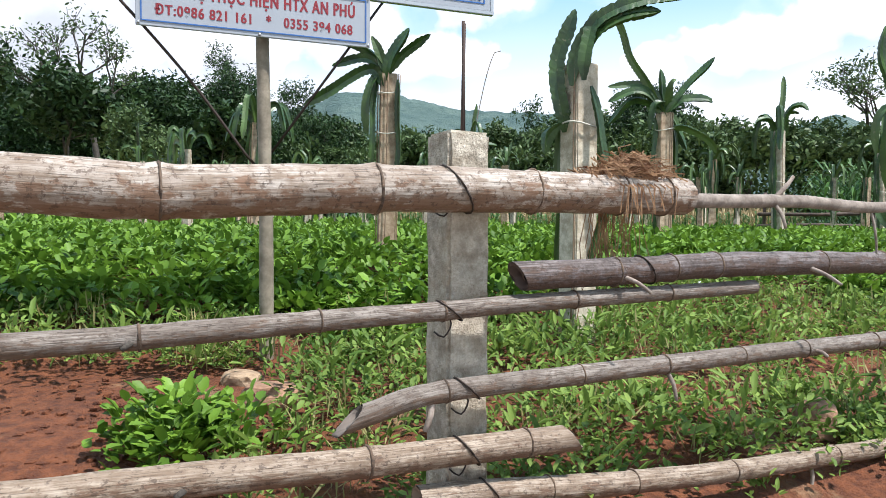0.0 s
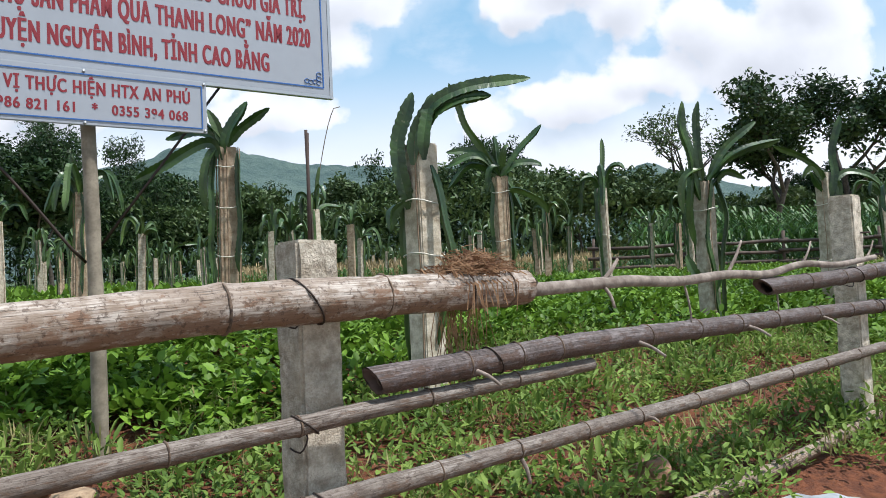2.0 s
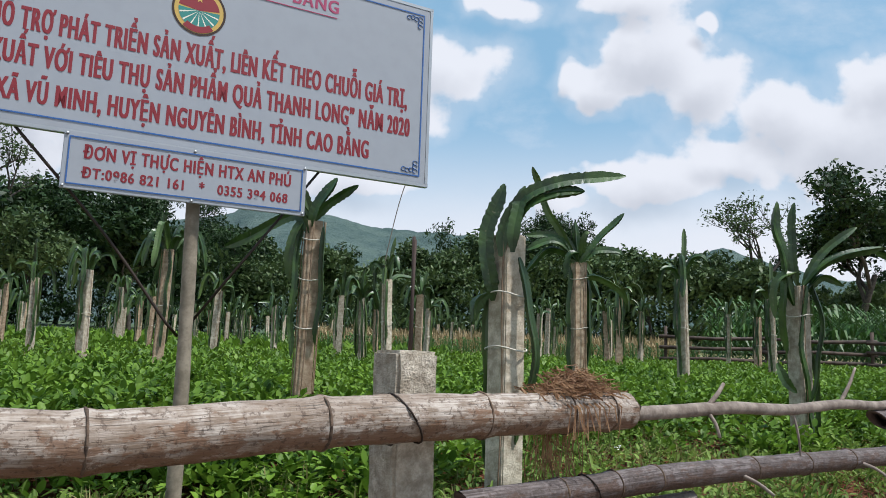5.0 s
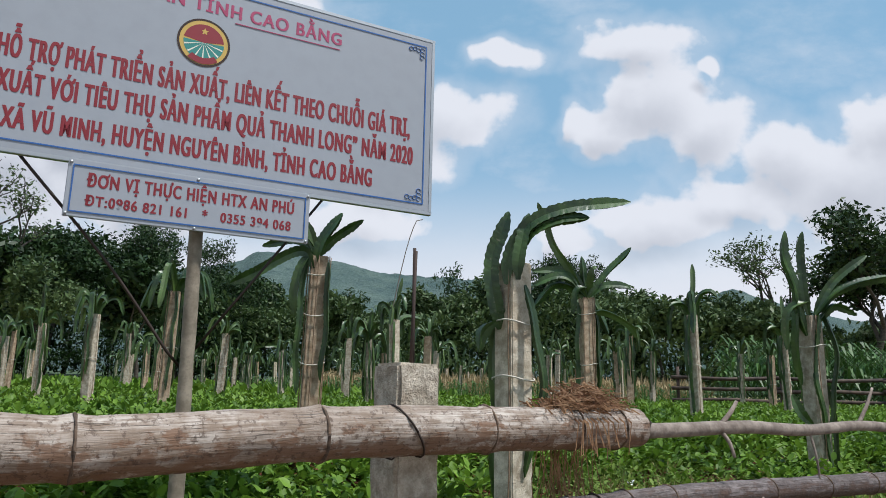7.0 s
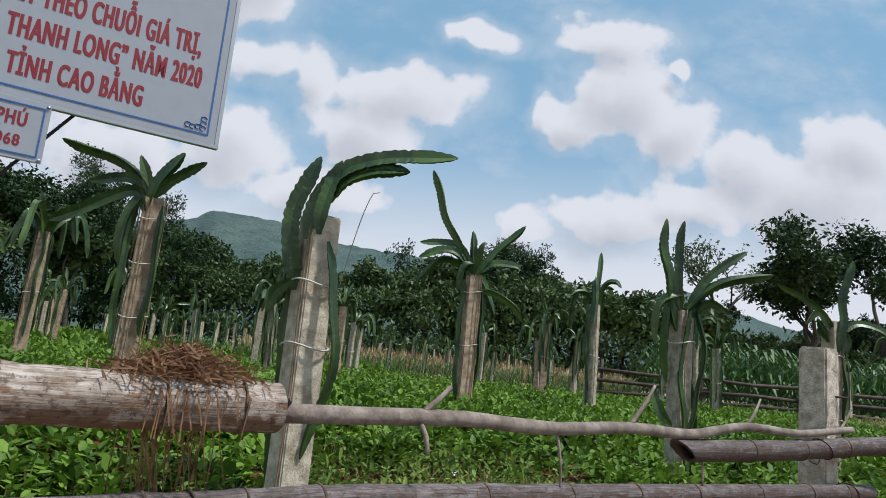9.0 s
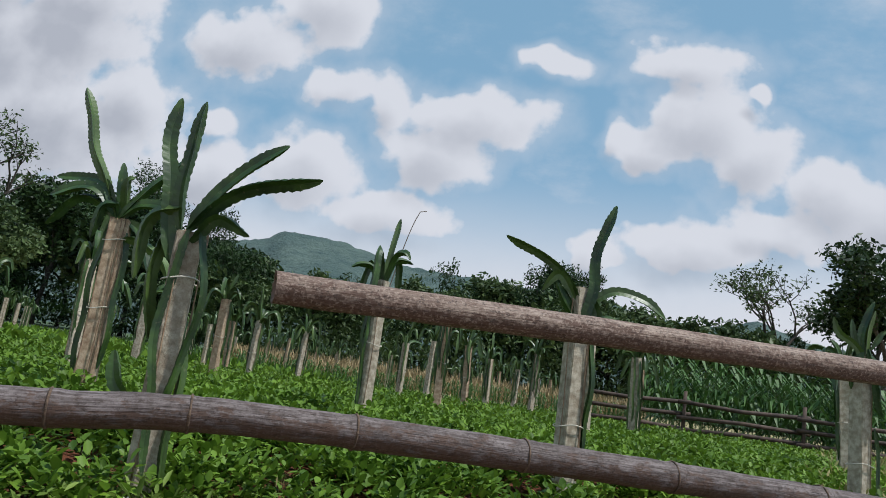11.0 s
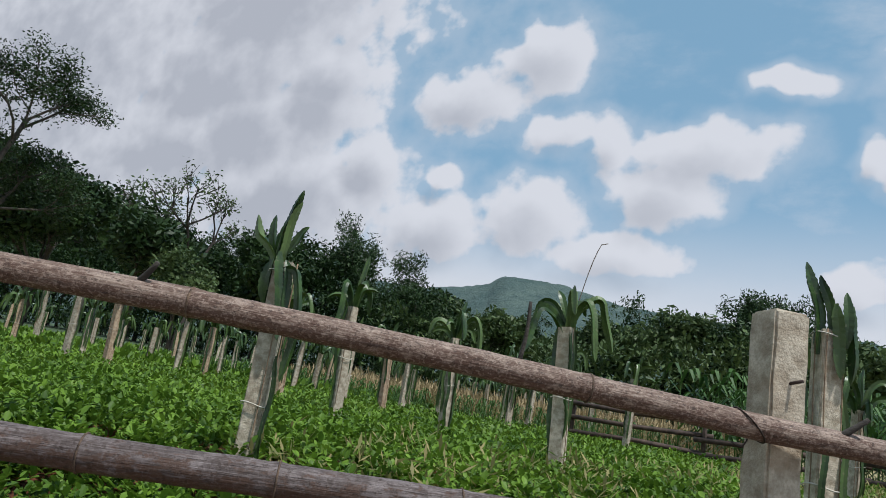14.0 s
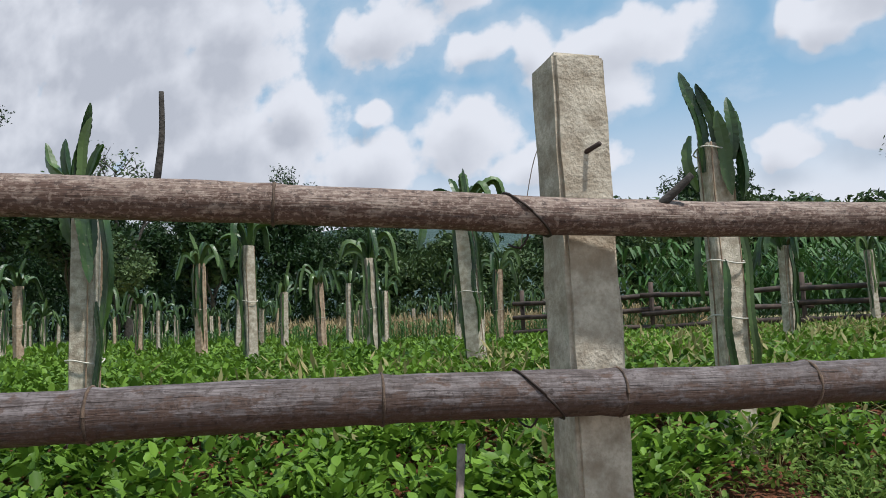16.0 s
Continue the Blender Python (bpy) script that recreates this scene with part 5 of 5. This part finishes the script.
leaf_cloud("dry_straw_field", straw, g0.uniform(0.35, 0.7, len(straw)), STRAW_LEAF, "strip of dry tan straw behind the young corn", "dry crop", 16, 0.42, 0.10, 46, lift=1.0, six=False)

for i in range(6):
    x0 = 5.6 + 3.0 * i
    y0 = 21.6 - 0.2 * i
    for k in range(3):
        zz = ground_z(x0 + 1.5, y0) + 0.35 + 0.30 * k
        b = thing("old_rail", x0 + 1.5, y0, zz, "dark old wooden rail of the far fence", "fence rail", "far fence rails")
        part("pole", tube([(-1.7, fg.uniform(-0.05, 0.05), fg.uniform(-0.08, 0.08)), (0, 0, 0), (1.7, 0, fg.uniform(-0.08, 0.08))], 0.055, 8, True, "old_rail", OLDRAIL, False, 0.3), OLDRAIL, b)
    p = thing("old_stake", x0, y0 + 0.12, ground_z(x0, y0) - 0.2, "brown wooden stake of the far fence", "fence post", "far fence stakes")
    part("stake", tube([(0, 0, 0), (0.02, 0, 1.5)], 0.05, 8, True, "old_stake", OLDRAIL, False, 0.2), OLDRAIL, p)


# ---- trees ----
def leaf_mesh(name, P, size, mat, seed, width=0.45, droop=0.0):
    g = np.random.default_rng(seed)
    n = len(P)
    a = g.uniform(0, 2 * np.pi, n)
    el = g.normal(-droop, 0.6, n)
    d = np.stack([np.cos(a) * np.cos(el), np.sin(a) * np.cos(el), np.sin(el)], 1)
    s = np.cross(d, g.normal(0, 1, (n, 3)))
    s /= np.linalg.norm(s, axis=1)[:, None] + 1e-6
    L = (size * g.uniform(0.6, 1.4, n))[:, None]
    V = np.stack([P - d * L * 0.5, P + s * L * width * 0.5, P + d * L * 0.5, P - s * L * width * 0.5], 1).reshape(-1, 3).astype(np.float32)
    F = (np.array([[0, 1, 2], [0, 2, 3]])[None] + (np.arange(n) * 4)[:, None, None]).reshape(-1, 3).astype(np.int32)
    me = bpy.data.meshes.new(name)
    me.vertices.add(len(V))
    me.vertices.foreach_set("co", V.ravel())
    me.loops.add(F.size)
    me.loops.foreach_set("vertex_index", F.ravel())
    me.polygons.add(len(F))
    me.polygons.foreach_set("loop_start", np.arange(0, F.size, 3, dtype=np.int32))
    me.update(calc_edges=True)
    me.materials.append(mat)
    return me


def limb_lines(h, seed, spread, depth=3, first=0.35):
    """A branching skeleton: lines with radii, and the tips."""
    g = random.Random(seed)
    lines, tips = [], []

    def grow(p, d, l, r, level):
        q1 = p + d * l * 0.5 + Vector((g.uniform(-1, 1), g.uniform(-1, 1), g.uniform(-0.3, 0.6))) * l * 0.08
        q2 = p + d * l + Vector((g.uniform(-1, 1), g.uniform(-1, 1), g.uniform(-0.2, 0.8))) * l * 0.12
        lines.append(([p, q1, q2], r, r * 0.6))
        if level >= 2:
            tips.append((q2, l))
            tips.append((q1, l))
        if level < depth:
            for _ in range(g.choice((3, 3, 4))):
                nd = (d * 0.7 + Vector((g.uniform(-1, 1), g.uniform(-1, 1), g.uniform(-0.25, 0.8))) * spread).normalized()
                grow(q1.lerp(q2, g.uniform(0.3, 1.0)), nd, l * g.uniform(0.5, 0.72), r * 0.5, level + 1)

    grow(Vector((0, 0, -0.3)), Vector((g.uniform(-0.08, 0.08), 0, 1)).normalized(), h * first, h * 0.022, 0)
    return lines, tips


def tree(name, x, y, top, seed, label, mat, leaves=2500, size=0.45, spread=0.75, blob=0.16, keep=1.0, depth=3, group="", first=0.35, crown_low=0.0):
    z = ground_z(x, y)
    h = top - z
    t = thing(name, x, y, z, label, "tree", group)
    lines, tips = limb_lines(h, seed, spread, depth, first)
    zmax = max(p.z for p, l in tips)
    k = h * 0.95 / zmax
    bm_v, bm_f = [], []
    for pts, r0, r1 in lines:
        fr = frames_along([p * k for p in pts])
        b = len(bm_v)
        for i, (p, s, u) in enumerate(fr):
            r = r0 + (r1 - r0) * i / 2
            for q in range(6):
                a = math.pi * q / 3
                bm_v.append(p + (s * math.cos(a) + u * math.sin(a)) * max(r, h * 0.0012))
        for i in range(2):
            for q in range(6):
                bm_f.append((b + i * 6 + q, b + i * 6 + (q + 1) % 6, b + (i + 1) * 6 + (q + 1) % 6, b + (i + 1) * 6 + q))
    part("trunk", mesh_of("trunk", bm_v, bm_f, BARK, True), BARK, t)
    g = np.random.default_rng(seed)
    pick = [i for i in range(len(tips)) if g.random() < keep]
    c = np.array([tuple(tips[i][0] * k) for i in pick])
    idx = g.integers(0, len(c), leaves)
    clump = g.normal(0, 1, (leaves, 3))
    clump *= (g.uniform(0.15, 1.0, leaves) ** 0.5 / np.linalg.norm(clump, axis=1))[:, None] * np.array((1, 1, 0.75)) * h * blob * 0.85
    P = c[idx] + clump
    P = P[P[:, 2] > h * crown_low]
    part("crown", leaf_mesh("crown", P, size, mat, seed), mat, t)
    return t


def bamboo_grove(x, y, top, seed, label, width=3.0, culms=18, leaves=6500, mat=BAMBOO_LEAF):
    z = ground_z(x, y)
    h = top - z
    t = thing("bamboo_clump", x, y, z, label, "bamboo", "bamboo clumps")
    g = np.random.default_rng(seed)
    V, F, C = [], [], []
    for k in range(culms):
        a = g.uniform(0, 6.28)
        lean = g.uniform(0.1, 1.0) * width
        hh = h * g.uniform(0.7, 1.0)
        b = Vector((g.normal(0, 0.5), g.normal(0, 0.5), -0.2))
        e = Vector((math.cos(a) * lean, math.sin(a) * lean, hh))
        m = Vector((math.cos(a) * lean * 0.3, math.sin(a) * lean * 0.3, hh * 0.65))
        tip = e + Vector((math.cos(a) * lean * 0.45, math.sin(a) * lean * 0.45, -hh * 0.06))
        line = smooth_path([b, m, e, tip], hh / 9)
        fr = frames_along(line)
        o = len(V)
        for i, (p, s, u) in enumerate(fr):
            r = 0.06 * (1 - 0.85 * i / len(fr))
            for q in range(5):
                an = 6.283 * q / 5
                V.append(p + (s * math.cos(an) + u * math.sin(an)) * r)
            if i > len(fr) * 0.25:
                C.append((p.x, p.y, p.z, 0.25 + 0.9 * math.sin(math.pi * (i / len(fr)) ** 0.8)))
        for i in range(len(fr) - 1):
            for q in range(5):
                F.append((o + i * 5 + q, o + i * 5 + (q + 1) % 5, o + (i + 1) * 5 + (q + 1) % 5, o + (i + 1) * 5 + q))
    part("culm", mesh_of("culm", V, F, BARK, True), BARK, t)
    C = np.array(C)
    idx = g.integers(0, len(C), leaves)
    P = C[idx, :3] + np.clip(g.normal(0, 1, (leaves, 3)), -1.6, 1.6) * (C[idx, 3:4] * h * 0.042)
    part("crown", leaf_mesh("crown", P, 0.55, mat, seed, 0.3, 0.5), mat, t)
    return t


DARK = "dark green leafy tree in the tree line"
# tree line at the end of the field: height of its tops per unit distance
LINE_U = [-2.6, -1.5, -1.2, -0.95, -0.85, -0.80, -0.72, -0.66, -0.60, -0.55, -0.50, -0.44, -0.38, -0.25, -0.1, 0.0, 0.05, 0.1, 0.16, 0.25, 0.45, 0.8]
LINE_V = [0.22, 0.25, 0.26, 0.25, 0.24, 0.205, 0.205, 0.195, 0.215, 0.23, 0.19, 0.15, 0.135, 0.13, 0.13, 0.15, 0.18, 0.18, 0.15, 0.12, 0.11, 0.12]
tg = random.Random(77)
u = -1.9
k = 0
while u < 0.62:
    d = 88 + tg.uniform(0, 22)
    v = float(np.interp(u, LINE_U, LINE_V)) * tg.choice((0.72, 0.85, 0.95, 1.05, 1.15))
    top = 1.4 + v * d
    if -0.62 < u < -0.48 or -0.02 < u < 0.06 or tg.random() < 0.3:
        bamboo_grove(3 + u * d, d, top * 1.02, k, "dark feathery bamboo clump in the tree line", 3.2)
    else:
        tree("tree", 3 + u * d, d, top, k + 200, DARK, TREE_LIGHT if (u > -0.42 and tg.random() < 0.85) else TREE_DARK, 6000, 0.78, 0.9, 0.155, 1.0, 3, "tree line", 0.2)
    u += tg.uniform(0.026, 0.038)
    k += 1
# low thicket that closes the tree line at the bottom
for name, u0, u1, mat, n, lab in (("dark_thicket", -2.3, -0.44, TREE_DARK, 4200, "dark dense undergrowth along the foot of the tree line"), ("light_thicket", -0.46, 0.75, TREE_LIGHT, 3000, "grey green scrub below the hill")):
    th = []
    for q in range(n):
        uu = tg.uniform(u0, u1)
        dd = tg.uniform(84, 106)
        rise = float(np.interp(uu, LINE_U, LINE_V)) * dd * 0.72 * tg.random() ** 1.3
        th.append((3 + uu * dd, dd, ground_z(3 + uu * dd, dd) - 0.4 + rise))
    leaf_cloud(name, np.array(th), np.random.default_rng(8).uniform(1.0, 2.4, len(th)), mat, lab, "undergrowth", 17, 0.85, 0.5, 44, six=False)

# trees that stand out
tree("bare_tree", -45.2, 60.0, 22.0, 301, "thinly leaved slender tree above the bamboo", TREE_LIGHT, 1100, 0.42, 0.8, 0.07, 0.7, 4, "", 0.42)
tree("bare_tree", 36.5, 92.0, 23.8, 305, "half bare branching tree at the valley floor", TREE_LIGHT, 1500, 0.5, 0.85, 0.07, 0.55, 4, "", 0.30)
tree("tall_tree", 43.5, 84.0, 24.5, 311, "tall dense dark green tree beside the corn", TREE_DARK, 9000, 0.7, 0.8, 0.095, 0.85, 4, "", 0.36)
tree("tall_tree", 54.0, 86.0, 26.5, 317, "tall dark green tree with gaps in its crown", TREE_DARK, 9000, 0.7, 0.85, 0.095, 0.8, 4, "", 0.36)
tree("big_tree", -39.0, 33.0, 22.0, 327, "large spreading tree with dark bare branches", TREE_DARK, 30000, 0.24, 0.9, 0.065, 0.95, 4, "", 0.13)
tree("tree", -44.0, 42.0, 14.0, 331, "broad dark green tree beside the large one", TREE_DARK, 5000, 0.5, 0.9, 0.18, 1.0, 3, "tree line", 0.25)
tree("tree", -30.0, 44.0, 9.5, 337, "low green tree at the edge of the field", TREE_LIGHT, 4200, 0.4, 0.95, 0.18, 1.0, 3, "tree line", 0.25)
bamboo_grove(-4.5, 98, 18.6, 401, "leaning feathery bamboo above the trees", 3.6, 10, 2200)
bamboo_grove(8.6, 100, 20.6, 403, "tall dense bamboo clump behind the corn", 3.0, 20, 7500)
bamboo_grove(12.4, 101, 21.0, 405, "tall dark bamboo clump behind the pillars", 3.4, 20, 7500)
bamboo_grove(-50.5, 101, 25.5, 407, "tall feathery bamboo rising over the tree line", 4.2, 18, 7000)
bamboo_grove(-42.5, 103, 23.5, 409, "dark feathery bamboo rising over the tree line", 3.8, 18, 7000)
lone = thing("bamboo_shoot", -15.5, 98, ground_z(-15.5, 98), "single thin leaning bamboo culm with a drooping tip", "bamboo")
part("culm", tube(smooth_path([(0, 0, 0), (1.0, 0, 9.0), (2.9, 0, 19.0), (4.3, 0, 23.4), (5.2, 0, 23.6)], 1.2), 0.07, 5, True, "shoot", TWIG), TWIG, lone)
for x, y, top, seed in ((-60.0, 46.0, 18.5, 341), (-51.0, 47.0, 17.0, 347), (-38.0, 47.0, 13.5, 349), (-26.0, 50.0, 10.0, 353)):
    tree("tree", x, y, top, seed, "broad dark green tree at the side of the field", TREE_DARK, 6500, 0.6, 0.95, 0.17, 1.0, 3, "tree line", 0.2)
